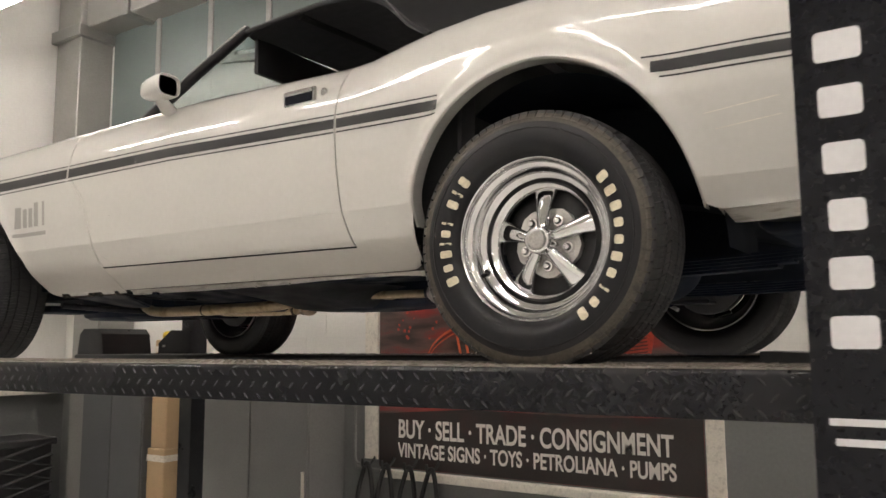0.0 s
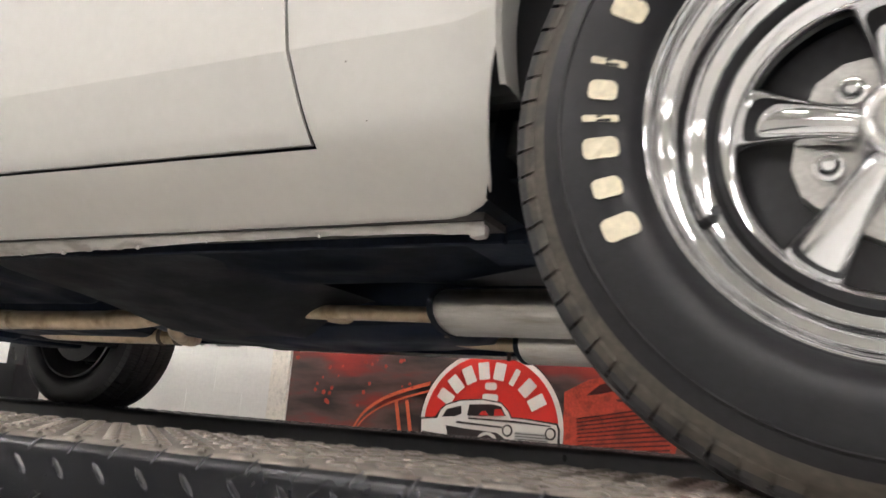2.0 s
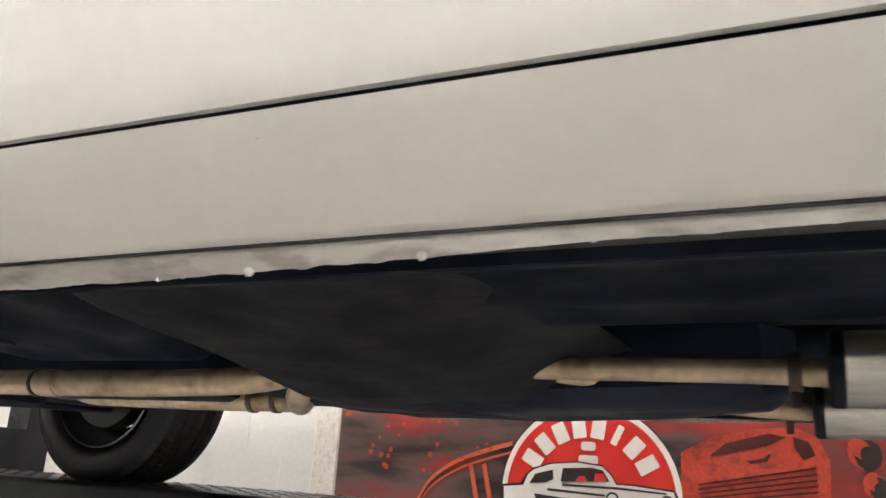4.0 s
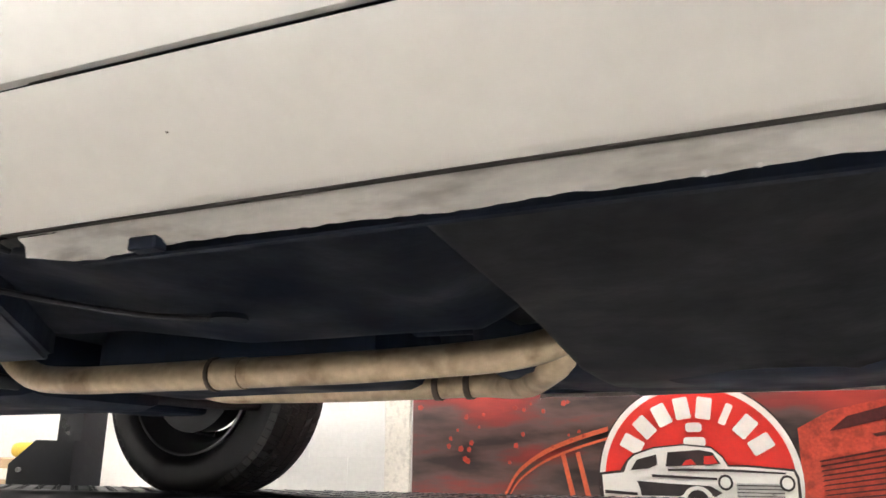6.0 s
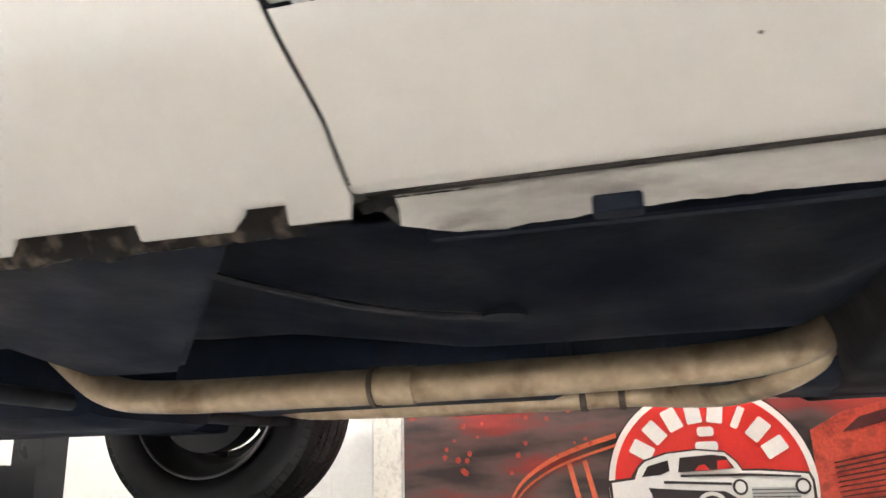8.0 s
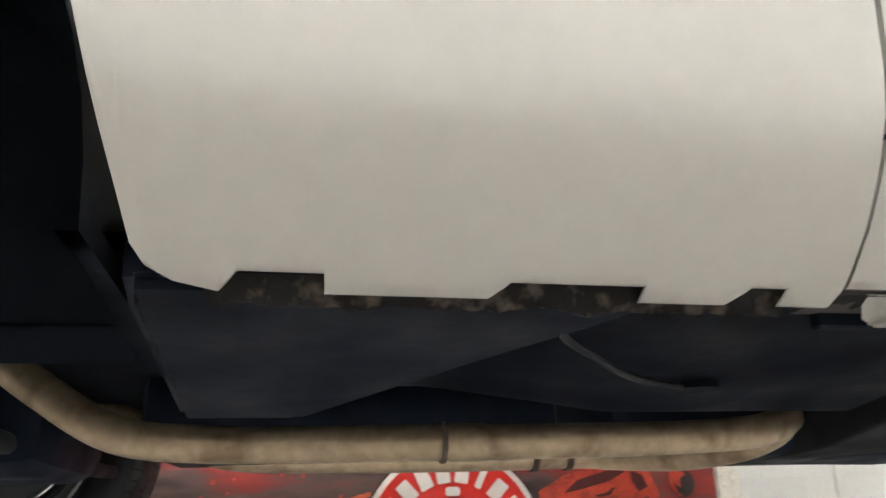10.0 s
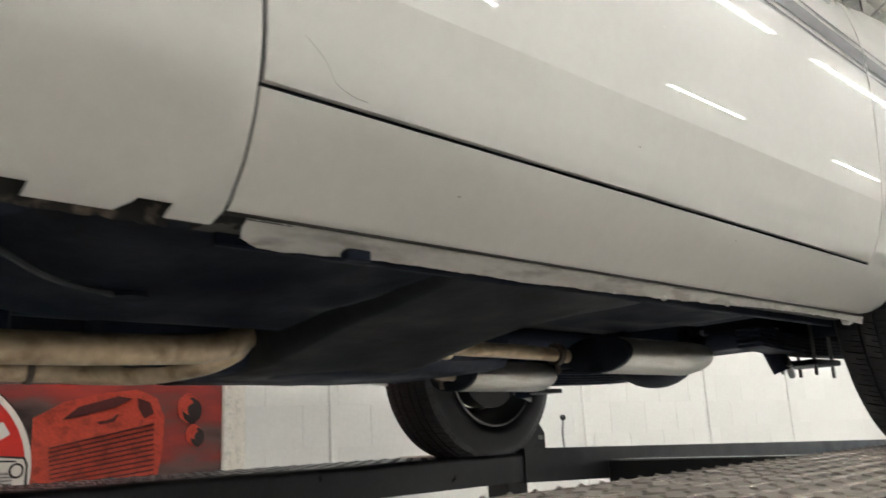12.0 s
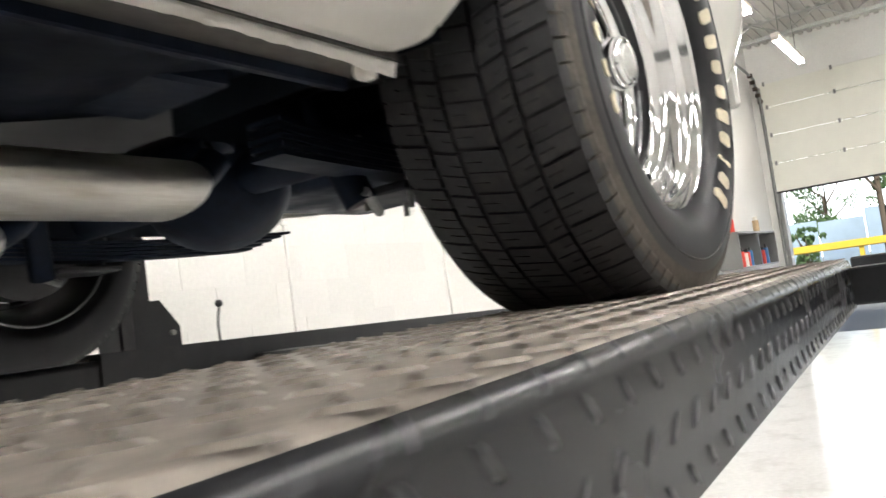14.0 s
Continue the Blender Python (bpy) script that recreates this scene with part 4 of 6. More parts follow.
            if near_rear:
                fy = y - d - 0.002
                for k in range(6):
                    z = 0.545 - 0.0905 * k
                    wl = (0.080, 0.074, 0.070, 0.062, 0.070, 0.078)[k]
                    bm = plate(rounded(wl * 0.86, 0.050, 0.008), fy, 0.0015)
                    bmesh.ops.translate(bm, vec=(x - 0.034, 0, z), verts=bm.verts)
                    part("white_mark", bm, WHITE_LETTER, post, "plain white mark", smooth=False)
                for k, wl in enumerate((0.115, 0.10)):
                    part("white_bar", plate([(x - 0.02 + u, -0.042 - 0.03 * k + v) for u, v in rounded(wl, 0.011, 0.002)], fy, 0.0015), WHITE_LETTER, post, "plain white mark", smooth=False)
    # release lever behind the far runway
    lv = part("lever", tube([(0.925, 1.965, TOP - 0.12), (0.93, 1.99, TOP + 0.04), (0.953, 2.0, TOP + 0.125)], 0.005, 8, 4), HARDWARE, lift)
    bm = bmesh.new()
    bmesh.ops.create_uvsphere(bm, u_segments=14, v_segments=10, radius=0.014, matrix=Matrix.Translation((0.953, 2.0, TOP + 0.135)))
    part("knob", bm, CRATE, lv, "black ball knob")


build_lift()


def build_second_lift():
    """Dark lift standing behind the first one, nearer the vehicle door."""
    l = thing("parked_lift", (5.2, -0.6, FLOOR), "black steel lift standing empty by the door", "car lift")
    part("crossbeam", box(4.9, 5.1, -2.6, 0.42, -0.16, -0.02, 0.01), LIFT_BLACK, l, smooth=False)
    part("tray", box(4.85, 5.2, -2.6, 0.40, -0.30, -0.26, 0.006), HARDWARE, l, smooth=False)
    part("runway", box(5.1, 8.2, -1.0, -0.55, -0.12, -0.02, 0.008), LIFT_BLACK, l, smooth=False)
    for y in (-2.66, 0.10):
        part("post", box(4.92, 5.06, y - 0.07, y + 0.07, FLOOR, 0.30, 0.02), LIFT_BLACK, l, smooth=False)


build_second_lift()

# ---- the car ----
CENTRE = 0.86
SIDE = ((0.24, 0.150), (0.270, 0.118), (0.280, 0.104), (0.2868, 0.096), (0.292, 0.0885), (0.300, 0.079), (0.310, 0.068), (0.322, 0.055), (0.338, 0.0365), (0.355, 0.0185), (0.375, 0.003), (0.40, -0.010), (0.4552, -0.030), (0.50, -0.0365), (0.56, -0.042), (0.64, -0.0465), (0.70, -0.047), (0.74, -0.045), (0.78, -0.040), (0.82, -0.031), (0.85, -0.021), (0.875, -0.009), (0.895, 0.006), (0.91, 0.022), (0.92, 0.042), (0.925, 0.065))
BELT = ((-3.75, 0.85), (-3.2, 0.885), (-2.5, 0.908), (-1.7, 0.922), (-1.33, 0.928), (-0.85, 0.915), (-0.62, 0.908), (-0.52, 0.916), (-0.408, 0.940), (-0.30, 0.960), (-0.148, 0.974), (0.3, 0.985), (0.8, 0.972), (1.2, 0.93))
SEAM_FRONT = ((0.24, -1.785), (0.27, -1.778), (0.285, -1.766), (0.32, -1.769), (0.36, -1.781), (0.44, -1.799), (0.50, -1.808), (0.62, -1.850), (0.71, -1.925), (0.76, -1.948), (0.95, -1.948))
SEAM_REAR = ((0.24, -0.560), (0.355, -0.573), (0.4552, -0.590), (0.58, -0.600), (0.72, -0.606), (0.80, -0.602), (0.95, -0.580))
ARCH_R = (0.0235, 0.392, 0.3655, 0.378)   # centre x, z, half length, height
ARCH_F = ((0.24, 0.5245), (0.300, 0.5240), (0.36, 0.510), (0.42, 0.498), (0.477, 0.470), (0.55, 0.415), (0.603, 0.365), (0.67, 0.27), (0.72, 0.15), (0.74, 0.0))


def belt(x):
    return line_at(BELT, x)


def arch_gap(x, z):
    """How far a point of the side lies outside the wheel openings' edge."""
    a = math.hypot(x - ARCH_R[0], max(z - ARCH_R[1], -0.05) * ARCH_R[2] / ARCH_R[3]) - ARCH_R[2]
    fx = abs(x + WB)
    b = math.hypot(fx, max(z - 0.30, 0) * 1.12) - 0.495
    return min(abs(a) if z > 0.30 else 9, abs(b) if z > 0.30 else 9)


def side_y(x, z):
    top = belt(x)
    zz = z if z < 0.72 else 0.72 + (z - 0.72) * (0.925 - 0.72) / (top - 0.72)
    y = line_at(SIDE, zz)
    g = arch_gap(x, z)
    k = min(1.0, max(0.0, (z - 0.36) / 0.12))
    y -= 0.020 * k * math.exp(-(g / 0.034) ** 2)
    if x < -2.7:
        y += 0.075 * ((-2.7 - x) / 1.05) ** 2
    if x > 0.05:
        t = min(1.0, (x - 0.05) / 0.34)
        y += t * t * (3 - 2 * t) * (0.045 + 0.085 * min(1.0, max(0.0, (0.64 - z) / 0.24)))
    if x > 0.45:
        y += 0.12 * ((x - 0.45) / 0.75) ** 2
    return y


def far(y, side):
    return y if side > 0 else 2 * CENTRE - y


def skin(bm, xl, xr, zl, zu, nu, nv, side, ease=False):
    """A sheet of the body's side between two edges x(z) and two edges z(x)."""
    grid = []
    for i in range(nu + 1):
        u = i / nu
        if ease:
            u = 0.5 - 0.5 * math.cos(math.pi * u)
        zm = 0.5
        x0 = xl(zm) + (xr(zm) - xl(zm)) * u
        lo, hi = zl(x0), zu(x0)
        c = min(max(0.4552, lo), hi)
        n1 = nv // 3
        low = [lo + (c - lo) * j / n1 for j in range(n1)] if lo > 0.294 else [lo, (lo + 0.296) / 2] + [0.296 + (c - 0.296) * j / (n1 - 2) for j in range(n1 - 2)]
        zs = low + [c + (hi - c) * j / (nv - n1) for j in range(nv - n1 + 1)]
        col = []
        for z in zs:
            x = xl(z) + (xr(z) - xl(z)) * u
            col.append(bm.verts.new((x, far(side_y(x, z), side), z)))
        grid.append(col)
    for a, b in zip(grid, grid[1:]):
        for j in range(len(a) - 1):
            bm.faces.new((a[j], b[j], b[j + 1], a[j + 1]))
    return grid


def sheet(bm, thick=0.004, side=1, name="", mat=None, parent=None, label=""):
    bmesh.ops.remove_doubles(bm, verts=bm.verts, dist=0.00002)
    faces, edges = list(bm.faces), [e for e in bm.edges if len(e.link_faces) == 1]
    inner = {v: bm.verts.new(v.co + Vector((0, thick * side, 0))) for v in list(bm.verts)}
    for f in faces:
        bm.faces.new([inner[v] for v in reversed(f.verts)])
    for e in edges:
        p, q = e.verts
        bm.faces.new((p, q, inner[q], inner[p]))
    for e in bm.edges:
        if all(abs(v.co.z - 0.4552) < 0.0008 for v in e.verts):
            e.smooth = False
    me = finish(name, bm, mat, True, 50)
    return part(name, me, mat, parent, label)


GAP = 0.0048


def door_low(x):
    return line_at(((-1.8, 0.3640), (-0.55, 0.3550)), x)


def arch_rear(x):
    u = (x - ARCH_R[0]) / ARCH_R[2]
    return ARCH_R[1] + ARCH_R[3] * math.sqrt(max(0.0, 1 - u * u))


QUARTER_LOW = ((0.389, 0.400), (0.405, 0.391), (0.43, 0.386), (0.50, 0.387), (0.61, 0.392), (1.2, 0.430))


FENDER_NOTCH = ((-2.200, -2.140, 0.010), (-2.040, -1.944, 0.0085), (-1.882, -1.846, 0.0095))


def fender_low(x):
    if x > -2.246:
        up = max(0.0, *(h * min(1.0, max(0.0, (x - a) / 0.010)) * (1.0 if x < b else 0.0) for a, b, h in FENDER_NOTCH))
        return up + line_at(((-2.246, 0.300), (-2.240, 0.291), (-2.225, 0.284), (-2.20, 0.2795), (-1.7, 0.2775)), x)
    f = abs(x + WB)
    if f < 0.5245:
        best = 0.74
        for (z0, f0), (z1, f1) in zip(ARCH_F, ARCH_F[1:]):
            if f1 <= f <= f0:
                best = z0 + (z1 - z0) * (f0 - f) / max(1e-6, f0 - f1)
        return best
    return 0.30


OVERSPRAY = ((-1.75, 0.158), (-1.71, 0.170), (-1.66, 0.169), (-1.60, 0.160), (-1.52, 0.155), (-1.35, 0.163), (-1.25, 0.161), (-1.1, 0.150), (-0.92, 0.136), (-0.75, 0.122), (-0.60, 0.120), (-0.48, 0.124), (-0.40, 0.136))


def build_car():
    car = thing("classic_car", (-1.38, CENTRE, TOP), "white two-door classic car with black side stripes on a lift", "car")
    shell = {}
    for side in (1, -1):
        hi = side > 0
        d = 1 if hi else 0.4
        N = lambda n: max(6, int(n * d))
        # door
        bm = bmesh.new()
        skin(bm, lambda z: line_at(SEAM_FRONT, z) + GAP, lambda z: line_at(SEAM_REAR, z) - GAP, lambda x: door_low(x) + 0.0046, lambda x: belt(x), N(70), N(48), side)
        door = sheet(bm, 0.006, side, "door", PAINT, car, "white door")
        # front fender
        bm = bmesh.new()
        skin(bm, lambda z: -2.246, lambda z: line_at(SEAM_FRONT, z), fender_low, belt, N(260), N(48), side)
        skin(bm, lambda z: -3.29, lambda z: -2.246, fender_low, belt, N(90), N(40), side, True)
        skin(bm, lambda z: -3.75, lambda z: -3.29, fender_low, belt, N(12), N(30), side)
        shell["fender", side] = sheet(bm, 0.004, side, "front_fender", PAINT, car, "white front fender with a rusty lower edge")
        # rear quarter
        bm = bmesh.new()
        skin(bm, lambda z: line_at(SEAM_REAR, z), lambda z: -0.342, lambda x: line_at(((-0.62, 0.2885), (-0.452, 0.2890), (-0.425, 0.2915), (-0.402, 0.2985), (-0.388, 0.306), (-0.382, 0.314), (-0.374, 0.336), (-0.360, 0.376), (-0.350, 0.405), (-0.342, 0.425)), x), belt, N(60), N(54), side)
        skin(bm, lambda z: -0.342, lambda z: 0.389, arch_rear, belt, N(110), N(44), side, True)
        skin(bm, lambda z: 0.389, lambda z: 1.2, lambda x: line_at(QUARTER_LOW, x), belt, N(40), N(44), side)
        quarter = sheet(bm, 0.004, side, "rear_quarter", PAINT, car, "white rear quarter panel with a flared wheel opening")
        # turned-under lower edge of the quarter behind the wheel
        bm = bmesh.new()
        cols = []
        for k in range(33):
            x = 0.412 + 0.70 * k / 32
            z = line_at(QUARTER_LOW, x)
            y = side_y(x, z)
            cols.append([bm.verts.new((x, far(v, side), w)) for v, w in ((y + 0.003, z + 0.002), (y + 0.05, z - 0.006), (max(0.243, y + 0.10) + 0.006 * noise.noise(Vector((x * 14, 0, 5))), z - 0.019))])
        for p, q in zip(cols, cols[1:]):
            for j in range(2):
                bm.faces.new((p[j], q[j], q[j + 1], p[j + 1]))
        bmesh.ops.solidify(bm, geom=list(bm.faces), thickness=0.002)
        part("quarter_underside", bm, PAINT_UNDER, car, "dull white turned-under lower edge")
        # rocker below the door, with its rolled lower edge
        bm = bmesh.new()
        skin(bm, lambda z: line_at(SEAM_FRONT, z) + 0.003, lambda z: line_at(SEAM_REAR, z), lambda x: 0.2885, lambda x: door_low(x), N(70), 24, side)
        sheet(bm, 0.004, side, "rocker_panel", PAINT, car, "white rocker panel")
        # dark rubber behind the shut lines
        for pts in ([(line_at(SEAM_FRONT, z) + 0.002, z) for z in (0.30, 0.31, 0.325, 0.34, 0.36, 0.385, 0.42, 0.47, 0.55, 0.65, 0.75, 0.85)], [(line_at(SEAM_REAR, z) - 0.002, z) for z in (0.37, 0.42, 0.4552, 0.55, 0.65, 0.75, 0.85)], [(x, door_low(x) + 0.003) for x in (-1.76, -1.4, -1.0, -0.7, -0.57)]):
            part("door_seal", tube([(x, far(side_y(x, z) + 0.021, side), z) for x, z in pts], 0.010, 8, 4), SHADOW_BLACK, door, "dark door seal")
        # rolled wheel-opening lip
        bm = bmesh.new()
        ring = []
        for k in range(61):
            a = math.pi * 1.0 * k / 60
            x, z = ARCH_R[0] - ARCH_R[2] * math.cos(a), ARCH_R[1] + ARCH_R[3] * math.sin(a)
            y = side_y(x, z)
            ring.append([bm.verts.new((ARCH_R[0] - (ARCH_R[2] + dr) * math.cos(a), far(y + dy, side), ARCH_R[1] + (ARCH_R[3] + dr) * math.sin(a))) for dr, dy in ((0.0, -0.001), (-0.005, 0.003), (-0.006, 0.010), (-0.004, 0.045))])
        for p, q in zip(ring, ring[1:]):
            for j in range(3):
                bm.faces.new((p[j], q[j], q[j + 1], p[j + 1]))
        bmesh.ops.solidify(bm, geom=list(bm.faces), thickness=0.002)
        part("wheel_lip", bm, PAINT, quarter)
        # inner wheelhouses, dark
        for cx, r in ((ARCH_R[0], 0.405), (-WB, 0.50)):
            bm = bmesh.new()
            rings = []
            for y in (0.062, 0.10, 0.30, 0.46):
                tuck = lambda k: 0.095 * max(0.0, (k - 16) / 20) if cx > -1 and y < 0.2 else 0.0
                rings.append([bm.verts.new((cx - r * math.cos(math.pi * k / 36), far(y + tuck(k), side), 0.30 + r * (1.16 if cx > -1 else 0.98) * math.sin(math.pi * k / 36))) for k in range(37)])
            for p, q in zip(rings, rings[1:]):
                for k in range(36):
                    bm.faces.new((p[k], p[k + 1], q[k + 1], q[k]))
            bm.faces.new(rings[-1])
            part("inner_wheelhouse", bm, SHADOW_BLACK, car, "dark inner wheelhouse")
        # underside of the rocker: overspray, then the black pinch flange
        bm = bmesh.new()
        rng = random.Random(11)
        cols = []
        n = 230 if hi else 60
        x0, x1 = -1.741, -0.400
        for k in range(n + 1):
            x = x0 + (x1 - x0) * k / n
            rag = 0.007 * noise.noise(Vector((x * 9, 0, 1))) + 0.006 * noise.noise(Vector((x * 46, 0, 2))) + 0.003 * noise.noise(Vector((x * 130, 0, 4)))
            if x < -1.712:
                rag -= 0.45 * (-1.712 - x) + 0.012 * abs(noise.noise(Vector((x * 90, 0, 3))))
            e = line_at(OVERSPRAY, x)
            sh = min(0.032, e - 0.108)
            b0, e = e, e + rag
            cols.append([bm.verts.new((x, far(y, side), z)) for y, z in ((0.1025, 0.2868), (0.1035, 0.2848), (0.1035 + (b0 - sh - 0.1035) * 0.3, 0.2842 - sh * 0.12), (max(e - sh, 0.1055 + (b0 - sh - 0.1035) * 0.3), 0.2822 - sh * 0.35))])
        for p, q in zip(cols, cols[1:]):
            for j in range(3):
                bm.faces.new((p[j], q[j], q[j + 1], p[j + 1]))
        bmesh.ops.solidify(bm, geom=list(bm.faces), thickness=0.0015)
        part("rocker_underside", bm, PAINT_UNDER, car, "dull white overspray with a ragged edge")
        # Box filling the seam; its grey puts the gap's soft shade into colour.
        bm = box(-1.76, -0.40, far(0.101, side) if hi else far(0.168, side), far(0.168, side) if hi else far(0.101, side), 0.2885, 0.297)
        part("rocker_seam", bm, SEAM_GREY, car, smooth=False)
        if hi:
            for x, s in ((-0.925, 1.1), (-1.086, 1.3), (-1.19, 0.7), (-1.16, 0.5), (-0.80, 0.6), (-0.70, 0.6), (-0.62, 0.8)):
                bm = bmesh.new()
                e = line_at(OVERSPRAY, x)
                sh = min(0.032, e - 0.108)
                bmesh.ops.create_icosphere(bm, subdivisions=2, radius=0.0034 * s, matrix=Matrix.Translation((x, e - sh - 0.002, 0.2826 - sh * 0.35)))
                part("weld_bump", bm, PAINT_UNDER, car)
            # sooty dirt where the rocker meets the fender
            for xa, xb, top, seed in ((-1.766, -1.694, 0.0, 5), (-1.745, -1.708, 0.35, 9)):
                bm = bmesh.new()
                cols = []
                for k in range(37):
                    u = k / 36
                    x = xa + (xb - xa) * u
                    wide = (1 - u) ** 0.8 * (0.75 - 0.4 * top) * (0.8 + 0.7 * noise.noise(Vector((x * 120, seed, 0))))
                    lead = top + 0.12 * noise.noise(Vector((x * 150, seed, 4)))
                    at = lambda f: (x, 0.1018 + 0.024 * f, 0.2856 - 0.0065 * f)
                    cols.append([bm.verts.new(at(min(1.0, max(0.0, f)))) for f in (lead, lead + 0.5 * wide, lead + max(0.02, wide))])
                for p, q in zip(cols, cols[1:]):
                    for j in range(2):
                        bm.faces.new((p[j], q[j], q[j + 1], p[j + 1]))
                bmesh.ops.solidify(bm, geom=list(bm.faces), thickness=0.0008)
                part("grime_smear", bm, SEAM_GRIME, car, "dark sooty smear", smooth=False)
            part("dark_tab", box(-1.628, -1.600, 0.1125, 0.1270, 0.2655, 0.2765, 0.0015), UNDERCOAT, car, "square dark tab on the overspray", smooth=False)
            part("jack_tab", box(-0.428, -0.406, 0.118, 0.138, 0.273, 0.292, 0.007, 2), PAINT_UNDER, car)
    build_notches(car)
    build_upper(car)
    build_trim(car)
    build_underbody(car)
    build_wheels(car)


def build_notches(car):
    """Rusty tabs behind the notched lower edge of the fender."""
    bm = bmesh.new()
    cols = []
    for k in range(111):
        x = -2.205 + 0.40 * k / 110
        low = 0.2735 - 0.0045 * noise.noise(Vector((x * 30, 0, 7))) - 0.003 * noise.noise(Vector((x * 110, 0, 8)))
        cols.append([bm.verts.new((x, y, z)) for y, z in ((0.1085, 0.2920), (0.1120, 0.2800), (0.1180, low), (0.1300, low + 0.004))])
    for p, q in zip(cols, cols[1:]):
        for j in range(3):
            bm.faces.new((p[j], q[j], q[j + 1], p[j + 1]))
    bmesh.ops.solidify(bm, geom=list(bm.faces), thickness=0.0012)
    part("fender_flange", bm, FLECKED_RUST, car, "dark rusty flange with pale flecks")
    rng = random.Random(21)
    for k in range(22):
        x = rng.uniform(-2.19, -1.80)
        w = rng.uniform(0.008, 0.03)
        part("rusty_tab", box(x, x + w, 0.112, 0.128, 0.281, 0.289 + rng.uniform(0, 0.006), 0.002), RUST if k % 3 else UNDERCOAT_GREY, car, smooth=False)


def build_upper(car):
    # bonnet, cowl and rear deck close the body above
    def deck(x0, x1, name, nx=24, ny=16, lift=0.035, y0=0.058):
        bm = bmesh.new()
        g = []
        for i in range(nx + 1):
            x = x0 + (x1 - x0) * i / nx
            yy = y0 + max(0, side_y(x, 0.70) + 0.047)
            col = []
            for j in range(ny + 1):
                v = j / ny
                y = yy + (2 * CENTRE - 2 * yy) * v
                col.append(bm.verts.new((x, y, belt(x) - 0.003 + lift * (1 - (2 * v - 1) ** 4) * 0.8)))
            g.append(col)
        for p, q in zip(g, g[1:]):
            for j in range(ny):
                bm.faces.new((p[j], q[j], q[j + 1], p[j + 1]))
        bmesh.ops.solidify(bm, geom=list(bm.faces), thickness=0.006)
        part(name, bm, PAINT, car)
    deck(-3.75, -1.66, "bonnet")
    deck(-0.20, 1.2, "rear_deck")
    for x in (-3.75, 1.2):
        yy = side_y(x, 0.6)
        part("end_panel", box(x - 0.012, x + 0.012, yy + 0.01, 2 * CENTRE - yy - 0.01, 0.46, belt(x), 0.01), PAINT, car, smooth=False)
    # cabin
    cab = part("cabin_tub", box(-1.62, -0.20, 0.10, 1.70, 0.36, 0.40), CABIN, car, smooth=False)
    for y0, y1 in ((0.045, 0.075), (1.725, 1.755)):
        part("door_card", box(-1.66, -0.24, y0, y1, 0.40, 0.905, 0.006), CABIN, car, smooth=False)
    part("firewall", box(-1.70, -1.66, 0.06, 1.74, 0.36, 0.92), CABIN, car, smooth=False)
    part("rear_bulkhead", box(-0.24, -0.20, 0.06, 1.74, 0.36, 0.96), CABIN, car, smooth=False)
    part("dashboard", box(-1.66, -1.32, 0.08, 1.72, 0.70, 0.93, 0.05, 3), CABIN, car)
    for yc in (0.48, 1.32):
        bm = box(-0.98, -0.50, yc - 0.25, yc + 0.25, 0.40, 0.62, 0.06, 3)
        part("seat", bm, CABIN, car, "black bucket seat")
        bm = box(-0.60, -0.46, yc - 0.24, yc + 0.24, 0.58, 1.06, 0.06, 3)
        bmesh.ops.rotate(bm, cent=(-0.5, yc, 0.6), matrix=Matrix.Rotation(radians(14), 3, "Y"), verts=bm.verts)
        part("seat_back", bm, CABIN, car, "black bucket seat back")
    # windscreen, its posts and the black top
    for s in (1, -1):
        f = lambda y: far(y, s)
        pil = part("windscreen_post", tube([(-1.66, f(0.085), 0.925), (-1.42, f(0.125), 1.075), (-1.20, f(0.165), 1.205)], lambda u: 0.026 - 0.006 * u, 10, 6, squash=0.7), VINYL, car, "black windscreen post")
        part("post_trim", tube([(-1.69, f(0.090), 0.935), (-1.44, f(0.130), 1.088), (-1.225, f(0.17), 1.218)], 0.010, 8, 6), CHROME, pil, "bright post trim")
        part("vent_frame", tube([(-1.60, f(0.07), 0.925), (-1.40, f(0.105), 0.93)], 0.008, 8, 2), CHROME, car)
        part("sill_trim", tube([(x, f(side_y(x, belt(x)) + 0.006), belt(x) + 0.004) for x in (-1.55, -1.3, -1.0, -0.75, -0.6)], 0.005, 8, 3), VINYL, car, "black belt weatherstrip")
    bm = bmesh.new()
    g = []
    for i in range(13):
        v = i / 12
        g.append([bm.verts.new((-1.70 + 0.50 * u - 0.10 * (1 - (2 * v - 1) ** 2), 0.10 + 0.075 * u + (1.60 - 0.15 * u) * v, 0.935 + 0.275 * u)) for u in (0, 0.5, 1)])
    for p, q in zip(g, g[1:]):
        for j in range(2):
            bm.faces.new((p[j], q[j], q[j + 1], p[j + 1]))
    bmesh.ops.solidify(bm, geom=list(bm.faces), thickness=0.004)
    ws = part("windscreen", bm, GLASS, car, "clear tinted windscreen")
    ws.visible_shadow = False
    # folding top: header, roof and sloping rear quarters
    bm = bmesh.new()
    sec = ((-1.235, 1.196, 0.0), (-1.16, 1.212, 0.0), (-0.95, 1.232, 0.0), (-0.78, 1.240, 0.0), (-0.66, 1.240, 0.0), (-0.56, 1.234, 0.0), (-0.48, 1.226, 0.0), (-0.42, 1.218, 0.0), (-0.34, 1.202, 0.0), (-0.22, 1.165, 0.0), (-0.02, 1.08, 0.0), (0.16, 0.995, 0.0))
    g = []
